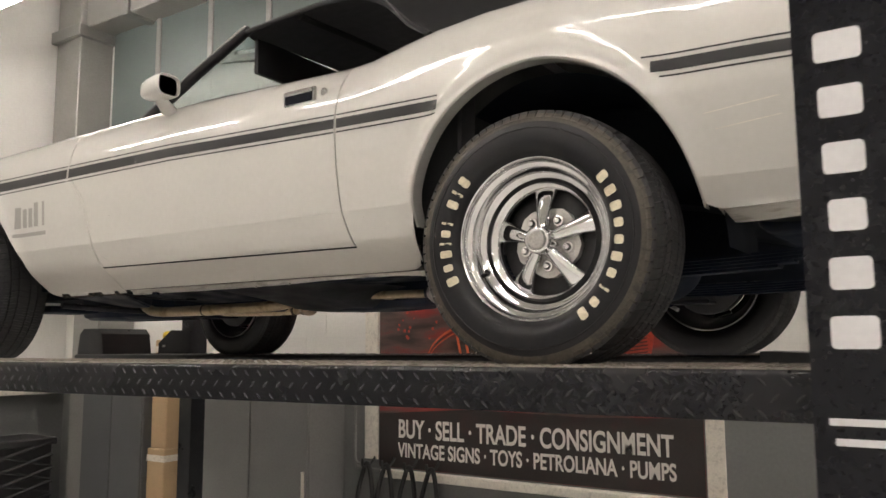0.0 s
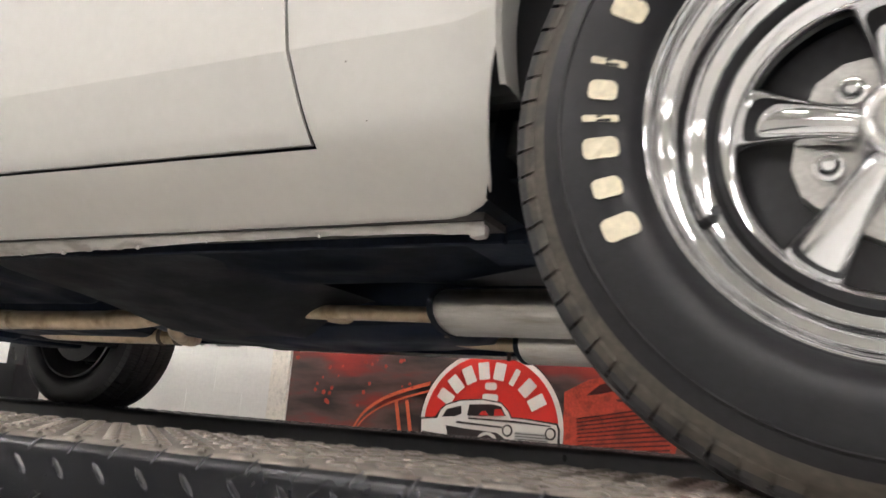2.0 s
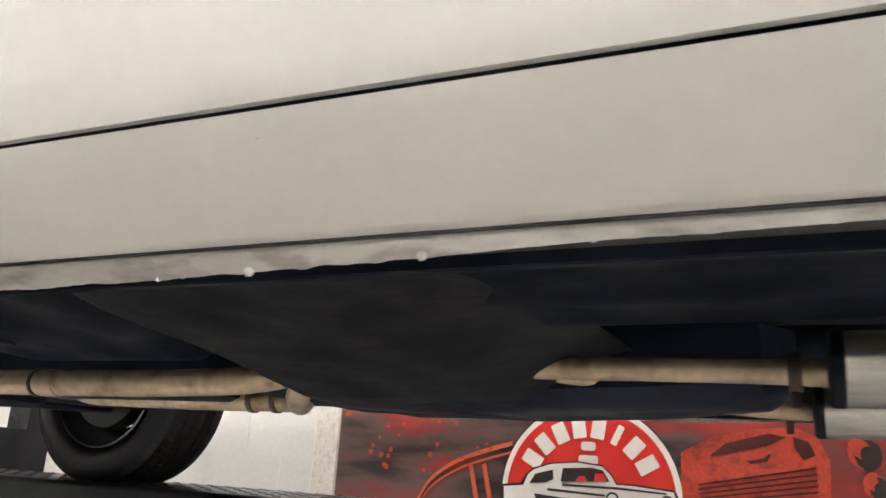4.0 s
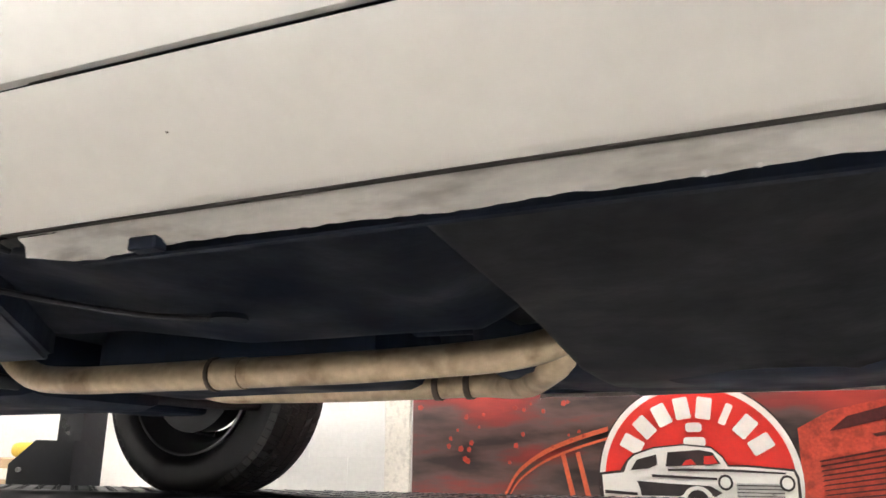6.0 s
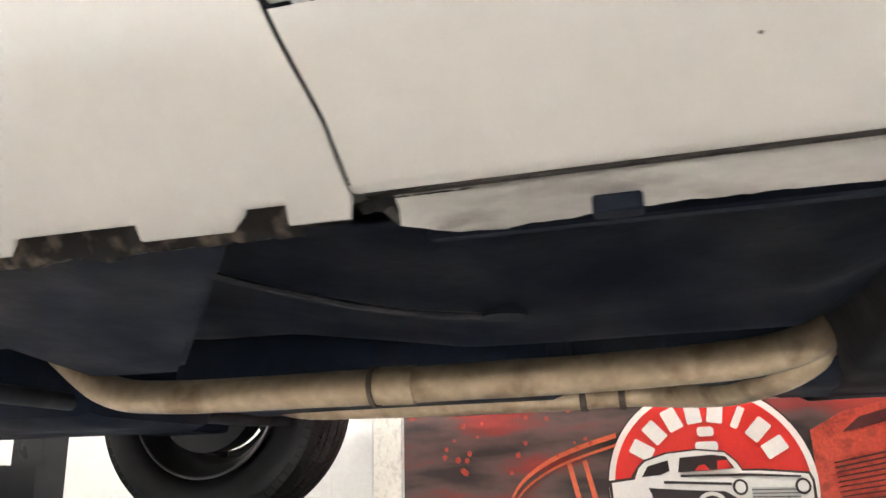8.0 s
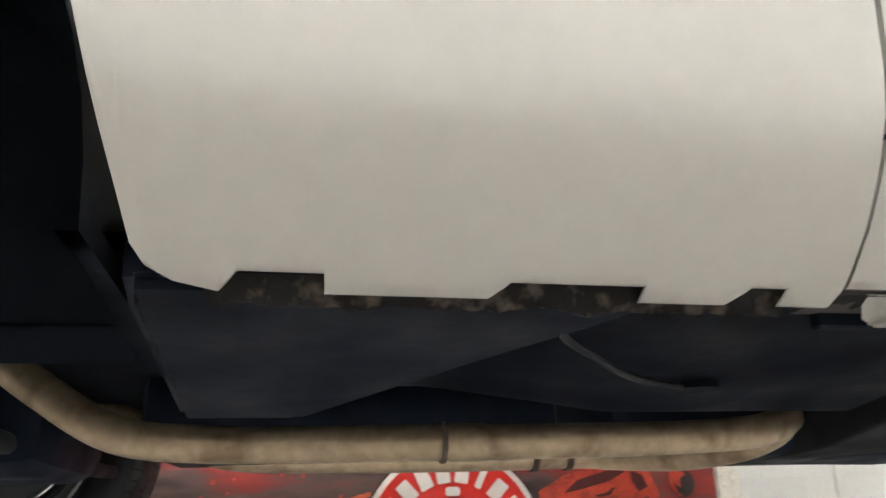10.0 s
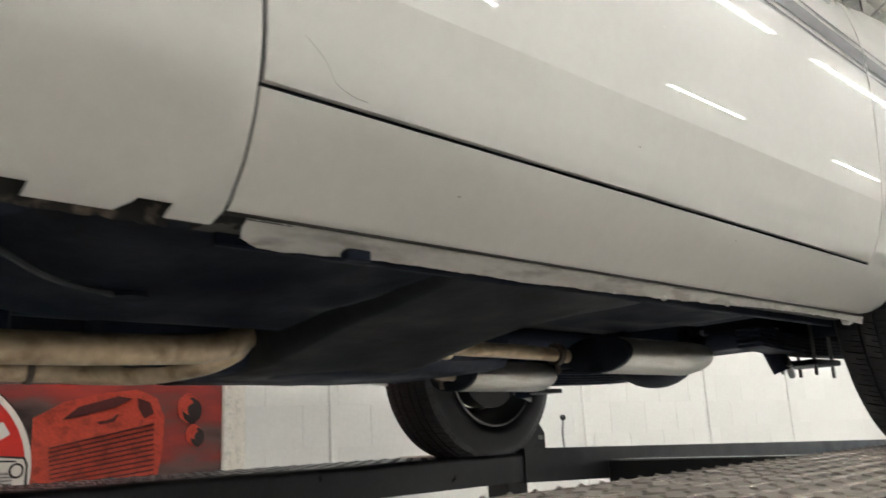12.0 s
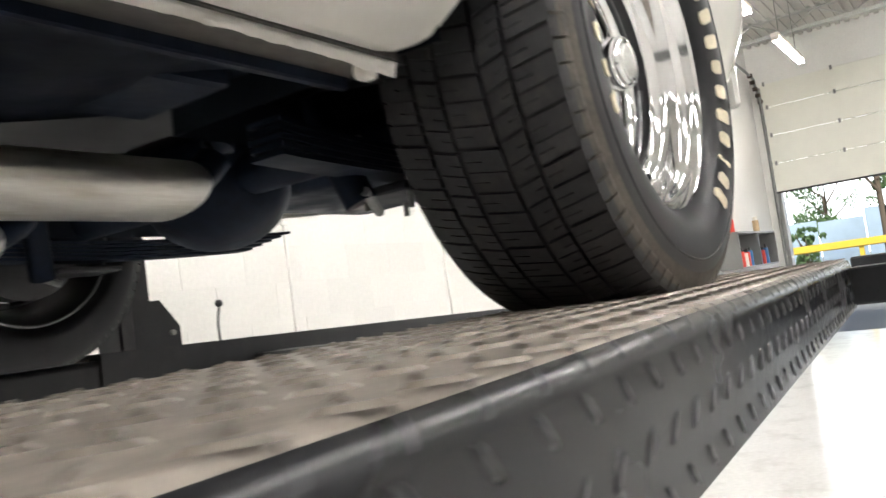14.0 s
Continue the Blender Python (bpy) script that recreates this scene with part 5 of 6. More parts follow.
    for x, z, _ in sec:
        drop = max(0.004, z - line_at(((-1.3, 1.188), (-1.16, 1.197), (-0.82, 1.192), (-0.66, 1.168), (-0.54, 1.115), (-0.44, 1.02), (-0.34, 0.962), (-0.02, 0.976), (0.2, 0.985)), x))
        edge = line_at(((-1.3, 0.155), (-0.75, 0.125), (-0.4, 0.085), (0.2, 0.10)), x)
        row = []
        for v, dz in ((0, -drop), (0.02, -drop * 0.6), (0.06, -0.012), (0.14, 0.004), (0.32, 0.012), (0.5, 0.015), (0.68, 0.012), (0.86, 0.004), (0.94, -0.012), (0.98, -drop * 0.6), (1, -drop)):
            row.append(bm.verts.new((x, edge + (2 * CENTRE - 2 * edge) * v, z + dz)))
        g.append(row)
    for p, q in zip(g, g[1:]):
        for j in range(10):
            bm.faces.new((p[j], q[j], q[j + 1], p[j + 1]))
    bmesh.ops.solidify(bm, geom=list(bm.faces), thickness=0.014)
    top = part("folding_top", bm, VINYL, car, "raised black vinyl folding top")
    # Dark panels added behind the glass to stand for its tinted shade band.
    for y0, y1 in ((0.22, 0.80), (1.0, 1.58)):
        part("sun_visor", box(-1.238, -1.216, y0, y1, 1.060, 1.196, 0.008, 2), CABIN, top, "dark panel in place of the windscreen's tinted shade band")
    for s in (1, -1):
        part("top_seam", tube([(-1.2, far(0.152, s), 1.190), (-0.95, far(0.135, s), 1.192), (-0.80, far(0.125, s), 1.189), (-0.66, far(0.113, s), 1.166), (-0.54, far(0.102, s), 1.113), (-0.44, far(0.088, s), 1.02), (-0.36, far(0.080, s), 0.967)], 0.009, 8, 5), VINYL, top)
    for x in (-0.95, -0.62):
        part("top_bow", tube([(x, 0.16, 1.190), (x, 0.9, 1.215), (x, 1.64, 1.190)], 0.012, 8, 4), CABIN, top, "dark bow under the top")


def strip(x0, x1, z_low, z_high, n, off=0.0016, side=1):
    bm = bmesh.new()
    cols = []
    for k in range(n + 1):
        x = x0 + (x1 - x0) * k / n
        lo, hi = z_low(x), z_high(x)
        cols.append([bm.verts.new((x, far(side_y(x, z) - off, side), z)) for z in (lo, (lo + hi) / 2, hi)])
    for p, q in zip(cols, cols[1:]):
        for j in range(2):
            bm.faces.new((p[j], q[j], q[j + 1], p[j + 1]))
    return bm


def build_trim(car):
    mid = lambda x: line_at(((-3.7, 0.732), (-2.45, 0.732), (-1.35, 0.731), (-0.6, 0.712), (-0.24, 0.706), (0.3, 0.706), (0.45, 0.703), (1.2, 0.690)), x)
    half = lambda x: line_at(((-2.45, 0.019), (-0.6, 0.0145), (1.2, 0.0135)), x)
    for side in (1, -1):
        for x0, x1 in ((-3.4, -1.953), (-1.943, -0.6105), (-0.6015, -0.250), (0.312, 1.15)):
            n = 40 if side > 0 else 12
            part("body_stripe", strip(x0, x1, lambda x: mid(x) - half(x), lambda x: mid(x) + half(x), n, side=side), STRIPE, car, "broad black stripe")
            for s in (-1, 1):
                off = lambda x: mid(x) + s * (half(x) + 0.0115)
                part("body_pinstripe", strip(x0 - (0.02 if x0 > 0 else 0) * s, x1, lambda x: off(x) - 0.0022, lambda x: off(x) + 0.0022, n, side=side), STRIPE, car, "thin black pinstripe")
    # plain marks in place of the fender script
    for x, w, h in ((-2.285, 0.045, 0.085), (-2.235, 0.03, 0.075), (-2.195, 0.028, 0.075), (-2.155, 0.03, 0.095), (-2.105, 0.016, 0.095)):
        part("fender_mark", strip(x - w / 2, x + w / 2, lambda q: 0.548, lambda q: 0.548 + h, 3), BADGE, car, "plain grey mark")
    part("fender_mark", strip(-2.31, -2.09, lambda q: 0.512, lambda q: 0.527, 8), BADGE, car, "plain grey mark")
    # door handle: dark plate as the recessed cup's shade, bright flap, and the lock
    y = side_y(-0.75, 0.82)
    h = part("door_handle", box(-0.825, -0.692, y - 0.010, y + 0.004, 0.797, 0.846, 0.005), CHROME, car, "chrome recessed flap handle", smooth=False)
    part("handle_cup", box(-0.815, -0.704, y - 0.0125, y - 0.008, 0.802, 0.830, 0.003), SHADOW_BLACK, h, smooth=False)
    part("handle_flap", box(-0.812, -0.700, y - 0.016, y - 0.008, 0.829, 0.841, 0.003), CHROME, h, smooth=False)
    yl = side_y(-0.664, 0.821)
    part("door_lock", lathe([(-0.007, 0.0), (-0.007, 0.009), (-0.004, 0.0125), (0.004, 0.0125)], 18, (-0.664, yl, 0.822)), CHROME, car, "round chrome lock")
    # bullet mirror with a squared face on its stalk
    squared = lambda c: math.copysign(abs(c) ** 0.62, c)
    bm = bmesh.new()
    rows = []
    for t, ry, rz in ((0.0, 0.006, 0.006), (0.07, 0.032, 0.028), (0.2, 0.052, 0.045), (0.45, 0.068, 0.056), (0.8, 0.073, 0.060), (1.0, 0.070, 0.058)):
        x = -1.475 + 0.205 * t
        rows.append([bm.verts.new((x, -0.105 + ry * squared(math.cos(a * math.pi / 10)), 0.968 + 0.012 * t + rz * squared(math.sin(a * math.pi / 10)))) for a in range(20)])
    for p, q in zip(rows, rows[1:]):
        for k in range(20):
            bm.faces.new((p[k], p[(k + 1) % 20], q[(k + 1) % 20], q[k]))
    bm.faces.new(rows[0])
    inner = [bm.verts.new((v.co.x - 0.02, -0.105 + (v.co.y + 0.105) * 0.86, 0.98 + (v.co.z - 0.98) * 0.86)) for v in rows[-1]]
    rim = [bm.verts.new((v.co.x + 0.003, -0.105 + (v.co.y + 0.105) * 0.93, 0.98 + (v.co.z - 0.98) * 0.93)) for v in rows[-1]]
    for k in range(20):
        j = (k + 1) % 20
        bm.faces.new((rows[-1][k], rows[-1][j], rim[j], rim[k]))
        bm.faces.new((rim[k], rim[j], inner[j], inner[k]))
    mir = part("door_mirror", bm, PAINT, car, "white bullet-shaped door mirror")
    bm = bmesh.new()
    bm.faces.new([bm.verts.new((-1.288, -0.105 + 0.061 * squared(math.cos(a * math.pi / 10)), 0.98 + 0.050 * squared(math.sin(a * math.pi / 10)))) for a in range(20)])
    bmesh.ops.solidify(bm, geom=list(bm.faces), thickness=0.003)
    part("mirror_glass", bm, CABIN, mir, "dark mirror face", smooth=False)
    part("mirror_stalk", tube([(-1.36, -0.10, 0.935), (-1.37, -0.055, 0.905), (-1.38, -0.012, 0.880)], lambda u: 0.034 + 0.014 * u, 14, 5, squash=0.6), PAINT, mir)
    small = Matrix.Translation((-1.358, -0.085, 0.907)) @ Matrix.Scale(0.65, 4) @ Matrix.Translation((1.37, 0.085, -0.925))
    for o in (mir, *mir.children):
        o.data.transform(small)
    # hairline crack at the door's lower front corner, and specks of dirt
    bm = bmesh.new()
    way = smooth_line([(-1.753, 0, 0.404), (-1.730, 0, 0.391), (-1.717, 0, 0.379), (-1.698, 0, 0.3735), (-1.682, 0, 0.3725)], 5)
    cols = [[bm.verts.new((p.x, side_y(p.x, p.z + d) - 0.0010, p.z + d)) for d in (-0.0003, 0.0003)] for p in way]
    for p, q in zip(cols, cols[1:]):
        bm.faces.new((p[0], q[0], q[1], p[1]))
    part("hairline_crack", bm, BADGE, car, "thin dark paint crack")
    rng = random.Random(17)
    for k in range(14):
        x, z, r = rng.uniform(-2.2, -0.42), rng.uniform(0.31, 0.62), rng.uniform(0.0004, 0.0009)
        if min(abs(x - line_at(SEAM_FRONT, z)), abs(x - line_at(SEAM_REAR, z)), abs(z - door_low(x))) < 0.012:
            continue
        bm = bmesh.new()
        bm.faces.new([bm.verts.new((x + r * 1.6 * math.cos(a * 1.05), side_y(x + r * 1.6 * math.cos(a * 1.05), z + r * math.sin(a * 1.05)) - 0.0009, z + r * math.sin(a * 1.05))) for a in range(6)])
        part("dirt_speck", bm, RUST if k % 3 else TRIM_WHITE, car)
    # thin scratches on the quarter
    for z, s in ((0.585, 0.0), (0.548, 0.02)):
        part("paint_scratch", strip(0.42 + s, 0.58, lambda q: z + 0.09 * (q - 0.42), lambda q: z + 0.0016 + 0.09 * (q - 0.42), 8, 0.0012), TRIM_WHITE, car, "pale scratch")


def build_underbody(car):
    rng = random.Random(4)
    # floor pans either side of the tunnel, gently ribbed
    def pan(x0, x1, y0, y1, zf, name, mat, nx=60, ny=24, label=""):
        bm = bmesh.new()
        g = []
        for i in range(nx + 1):
            x = x0 + (x1 - x0) * i / nx
            g.append([bm.verts.new((x, y0 + (y1 - y0) * j / ny, zf(x, y0 + (y1 - y0) * j / ny))) for j in range(ny + 1)])
        for p, q in zip(g, g[1:]):
            for j in range(ny):
                bm.faces.new((p[j], q[j], q[j + 1], p[j + 1]))
        bmesh.ops.solidify(bm, geom=list(bm.faces), thickness=0.003)
        part(name, bm, mat, car, label)
    bead = lambda x, y: 0.004 * max(0, math.cos(18 * y)) ** 6 * (1 if -1.5 < x < -0.7 else 0)
    ripple = lambda x, y: 0.003 * noise.noise(Vector((x * 5, y * 5, 0)))
    def floor_z(x, y):
        v = min(y, 2 * CENTRE - y)
        fall = min(1.0, max(0.0, (v - 0.17) / 0.35))
        deep = line_at(((-2.4, 0.02), (-2.1, 0.042), (-1.47, 0.042), (-1.40, 0.0), (-0.3, 0.0)), x)
        z = 0.293 + ripple(x, y) - bead(x, y) - deep * fall
        if v < 0.17:
            z = 0.290
        z += 0.13 * math.exp(-((y - CENTRE) / 0.32) ** 12)
        if x < -1.80:
            z += 0.03 * min(1, (-1.80 - x) / 0.2)
        if x > -0.62:
            z += 0.06 * min(1, (x + 0.62) / 0.3)
        return z
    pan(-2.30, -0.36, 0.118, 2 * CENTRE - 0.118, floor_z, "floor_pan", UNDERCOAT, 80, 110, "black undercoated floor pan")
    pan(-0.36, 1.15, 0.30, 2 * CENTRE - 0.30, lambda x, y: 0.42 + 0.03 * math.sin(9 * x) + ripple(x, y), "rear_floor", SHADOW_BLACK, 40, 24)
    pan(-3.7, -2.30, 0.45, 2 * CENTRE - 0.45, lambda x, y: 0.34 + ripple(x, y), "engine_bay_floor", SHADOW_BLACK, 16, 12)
    for s in (1, -1):
        f = lambda y: far(y, s)
        lo = lambda a, b: (min(f(a), f(b)), max(f(a), f(b)))
        # pinch flange beneath the rocker
        y0, y1 = lo(0.163, 0.175)
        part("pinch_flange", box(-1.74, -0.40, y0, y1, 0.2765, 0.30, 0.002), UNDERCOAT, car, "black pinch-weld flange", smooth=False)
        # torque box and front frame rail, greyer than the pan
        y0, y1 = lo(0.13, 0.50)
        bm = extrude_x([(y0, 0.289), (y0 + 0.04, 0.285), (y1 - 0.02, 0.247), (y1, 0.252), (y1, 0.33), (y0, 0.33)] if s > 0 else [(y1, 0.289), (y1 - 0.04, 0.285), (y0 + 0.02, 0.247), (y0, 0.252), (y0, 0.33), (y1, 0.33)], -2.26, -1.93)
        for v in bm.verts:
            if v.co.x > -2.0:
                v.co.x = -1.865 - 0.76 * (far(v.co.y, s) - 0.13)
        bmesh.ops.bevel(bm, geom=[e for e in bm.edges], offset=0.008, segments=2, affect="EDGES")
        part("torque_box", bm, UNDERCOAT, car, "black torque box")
        # curved brake line clipped under the pan
        if s > 0:
            part("brake_line", tube([(-1.945, 0.195, 0.286), (-1.925, 0.235, 0.281), (-1.885, 0.275, 0.274), (-1.825, 0.335, 0.2665), (-1.755, 0.371, 0.2630)], 0.0036, 8, 6), UNDERCOAT_GREY, car, "thin curved line under the pan")
            part("grommet", lathe([(0, 0), (0.0, 0.022), (0.006, 0.022)], 16, (0, 0, 0)), SHADOW_BLACK, car, at=Matrix.Translation((-1.735, 0.378, 0.2615)) @ Matrix.Rotation(radians(90), 4, "X"))
        # rear torque box and leaf spring with its axle clamp
        y0, y1 = lo(0.30, 0.46)
        part("spring_hanger", box(-0.62, -0.42, y0, y1, 0.312, 0.36, 0.012, 2), UNDERCOAT, car, smooth=False)
        yc = f(0.40)
        for k in range(5):
            L = 1 - 0.06 * k
            bm = bmesh.new()
            g = []
            for i in range(25):
                u = -1 + 2 * i / 24
                x = 0.02 + (u * L if u > 0 else 0.5 * u) * 0.62
                z = 0.290 - 0.0088 * k + 0.020 * (u * L) ** 2
                g.append([bm.verts.new((x, yc + a, z + b)) for a, b in ((-0.03, 0), (0.03, 0), (0.03, 0.007), (-0.03, 0.007))])
            for p, q in zip(g, g[1:]):
                for j in range(4):
                    bm.faces.new((p[j], p[(j + 1) % 4], q[(j + 1) % 4], q[j]))
            bm.faces.new(g[0]), bm.faces.new(g[-1])
            part("spring_leaf", bm, UNDERCOAT, car, "dark steel spring leaf", smooth=False)
        part("axle_clamp", box(-0.075, 0.075, yc - 0.055, yc + 0.055, 0.226, 0.240, 0.003), UNDERCOAT_GREY, car, smooth=False)
        for dx in (-0.05, 0.05) if s > 0 else ():
            for dy in (-0.042, 0.042):
                part("clamp_bolt", tube([(dx, yc + dy, 0.33), (dx, yc + dy, 0.206 - 0.12 * max(0.0, dx) + 0.1 * dy)], 0.0048, 8, 1), HARDWARE, car, "threaded clamp bolt")
        part("shock_absorber", tube([(-0.09, yc + s * 0.02, 0.218), (-0.17, yc + s * 0.12, 0.56)], 0.026, 12, 1), UNDERCOAT, car)
        part("shock_pin", tube([(-0.105, yc, 0.232), (-0.05, yc + s * 0.02, 0.205)], 0.008, 8, 1), HARDWARE, car)
    # lowered floor behind the front seats, with the gearbox tail in its middle
    def bulge(x, y):
        v = min(y, 2 * CENTRE - y)
        front = min(1.0, max(0.0, (x + 1.428) / 0.030))
        rear = min(1.0, max(0.0, (-0.90 - x) / (0.30 - 0.15 * min(1.0, v))))
        deep = line_at(((0.16, 0.0), (0.25, 0.016), (0.40, 0.030), (0.55, 0.052), (0.66, 0.068), (0.9, 0.074)), v)
        soft = lambda q: q * q * (3 - 2 * q)
        return 0.297 - (deep + 0.005 * min(1.0, deep / 0.03)) * soft(front) * soft(rear) + 0.004 * noise.noise(Vector((x * 7, y * 5, 3)))
    pan(-1.50, -0.90, 0.16, 2 * CENTRE - 0.16, bulge, "lowered_floor", UNDERCOAT_GREY, 110, 110, "grey-black lowered floor pan")
    bm = bmesh.new()
    rows = []
    for x, w, z0 in ((-1.60, 0.07, 0.262), (-1.56, 0.12, 0.235), (-1.45, 0.16, 0.222), (-1.10, 0.17, 0.216), (-0.88, 0.15, 0.226), (-0.74, 0.12, 0.240), (-0.70, 0.06, 0.262)):
        rows.append([bm.verts.new((x, CENTRE + w * u, z)) for u, z in ((-1.0, 0.34), (-1.0, z0 + 0.025), (-0.85, z0 + 0.006), (-0.5, z0), (0.5, z0), (0.85, z0 + 0.006), (1.0, z0 + 0.025), (1.0, 0.34))])
    for p, q in zip(rows, rows[1:]):
        for j in range(7):
            bm.faces.new((p[j], q[j], q[j + 1], p[j + 1]))
    bm.faces.new(rows[0]), bm.faces.new(rows[-1])
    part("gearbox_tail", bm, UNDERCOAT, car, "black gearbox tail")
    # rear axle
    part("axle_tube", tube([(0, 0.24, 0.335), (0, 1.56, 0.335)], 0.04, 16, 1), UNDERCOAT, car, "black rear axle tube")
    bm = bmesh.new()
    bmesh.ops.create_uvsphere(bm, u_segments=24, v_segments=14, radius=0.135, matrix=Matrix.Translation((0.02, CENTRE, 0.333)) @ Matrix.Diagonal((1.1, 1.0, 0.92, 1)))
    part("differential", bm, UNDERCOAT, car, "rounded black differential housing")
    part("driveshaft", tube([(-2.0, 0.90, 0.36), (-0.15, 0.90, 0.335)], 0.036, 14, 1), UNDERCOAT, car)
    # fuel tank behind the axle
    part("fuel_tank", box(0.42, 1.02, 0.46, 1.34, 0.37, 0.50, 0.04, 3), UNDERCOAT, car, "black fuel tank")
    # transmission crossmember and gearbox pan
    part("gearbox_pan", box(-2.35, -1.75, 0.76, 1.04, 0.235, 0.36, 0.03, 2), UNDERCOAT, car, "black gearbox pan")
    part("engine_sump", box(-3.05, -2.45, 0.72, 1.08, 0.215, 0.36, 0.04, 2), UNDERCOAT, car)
    part("steering_link", tube([(-2.52, 0.30, 0.262), (-2.50, 0.62, 0.250), (-2.50, 1.2, 0.250), (-2.52, 1.5, 0.262)], 0.014, 10, 4), UNDERCOAT_GREY, car)
    for y in (0.33, 1.47):
        part("control_arm", box(-2.86, -2.66, min(y, 0.9) if y < 0.9 else 1.22, 0.58 if y < 0.9 else y, 0.235, 0.268, 0.012, 2), UNDERCOAT, car, smooth=False)
    # exhaust: one pipe each side, drawn together before the mufflers
    near = [(-2.52, 0.66, 0.36), (-2.44, 0.65, 0.30), (-2.35, 0.635, 0.249), (-2.24, 0.632, 0.236), (-2.0, 0.632, 0.235), (-1.75, 0.632, 0.236), (-1.60, 0.640, 0.240), (-1.50, 0.662, 0.249), (-1.44, 0.683, 0.265), (-1.395, 0.69, 0.293), (-1.30, 0.67, 0.296), (-1.16, 0.65, 0.274), (-1.0, 0.642, 0.266), (-0.85, 0.640, 0.264), (-0.72, 0.640, 0.262), (-0.64, 0.638, 0.258)]
    farp = [(-2.50, 1.06, 0.36), (-2.38, 1.02, 0.30), (-2.25, 0.99, 0.252), (-2.1, 0.975, 0.243), (-1.85, 0.97, 0.241), (-1.66, 0.968, 0.243), (-1.60, 0.940, 0.237), (-1.53, 0.84, 0.229), (-1.475, 0.755, 0.235), (-1.435, 0.717, 0.253), (-1.40, 0.70, 0.284), (-1.28, 0.70, 0.292), (-1.12, 0.69, 0.284), (-0.99, 0.70, 0.266), (-0.93, 0.735, 0.257), (-0.90, 0.765, 0.251), (-0.83, 0.86, 0.248), (-0.76, 0.96, 0.248), (-0.66, 1.0, 0.248)]
    e1 = part("exhaust_pipe", tube(near, lambda u: 0.0225 if u < 0.66 else 0.0150, 20, 6, wobble=0.03), EXHAUST, car, "tan heat-stained exhaust pipe")
    e2 = part("exhaust_pipe", tube(farp, lambda u: 0.0225 if u < 0.64 else 0.0145, 20, 6, wobble=0.03), EXHAUST, car, "tan heat-stained exhaust pipe")
    for e, x, y, z, w in ((e1, -1.957, 0.632, 0.2352, 0.006), (e1, -1.925, 0.632, 0.2352, 0.045), (e2, -1.735, 0.969, 0.242, 0.010), (e2, -1.675, 0.968, 0.2428, 0.010)):
        part("clamp" if w < 0.02 else "sleeve", tube([(x - w / 2, y, z), (x + w / 2, y, z)], 0.0262 if w < 0.02 else 0.0242, 20, 1), RUST if w < 0.02 else EXHAUST, e, "dark rusty band" if w < 0.02 else "")
    for e, yc, zc, x0, yp, L, ry in ((e1, 0.562, 0.2545, -0.660, 0.640, 0.365, 0.086), (e2, 1.0, 0.248, -0.680, 1.0, 0.34, 0.080)):
        rz = 0.039
        bm = bmesh.new()
        rows = []
        for t, k in ((0, 0.55), (0.012, 0.9), (0.03, 1.0), (0.06, 1.0), (0.5, 1.0), (0.93, 1.0), (0.96, 0.9), (0.99, 0.6), (1.0, 0.35)):
            rows.append([bm.verts.new((x0 + L * t, yc + ry * k * math.cos(a * math.pi / 16), zc + rz * k * math.sin(a * math.pi / 16))) for a in range(32)])
        for p, q in zip(rows, rows[1:]):
            for k in range(32):
                bm.faces.new((p[k], p[(k + 1) % 32], q[(k + 1) % 32], q[k]))
        bm.faces.new(rows[0]), bm.faces.new(rows[-1])
        mu = part("muffler", bm, MUFFLER, e, "silver oval muffler")
        # Dark end cap: the front face's shade is put into its colour.
        bm = bmesh.new()
        rows = []
        for dx, k in ((-0.004, 0.2), (-0.003, 0.95), (0.0, 1.03), (0.012, 1.03)):
            rows.append([bm.verts.new((x0 + dx, yc + ry * k * math.cos(a * math.pi / 16), zc + rz * k * math.sin(a * math.pi / 16))) for a in range(32)])
        for p, q in zip(rows, rows[1:]):
            for k in range(32):
                bm.faces.new((p[k], p[(k + 1) % 32], q[(k + 1) % 32], q[k]))
        bm.faces.new(rows[0])
        part("muffler_cap", bm, SHADOW_BLACK, e, "muffler end darkened for its shaded front")
        part("muffler_clamp", tube([(x0 - 0.045, yp, zc + 0.008), (x0 - 0.030, yp, zc + 0.008)], 0.0245, 16, 1), RUST, e)
        part("clamp_bolt", tube([(x0 - 0.038, yp, zc - 0.01), (x0 - 0.038, yp - 0.004, zc - 0.034)], 0.005, 8, 1), RUST, e)
        part("tail_pipe", tube([(x0 + L - 0.01, yc, zc), (x0 + L + 0.06, yc, zc + 0.05), (x0 + L + 0.12, yc, zc + 0.15), (x0 + L + 0.4, yc, zc + 0.18), (x0 + L + 0.62, yc, zc + 0.16)], 0.024, 14, 5), UNDERCOAT, e, "black tail pipe")


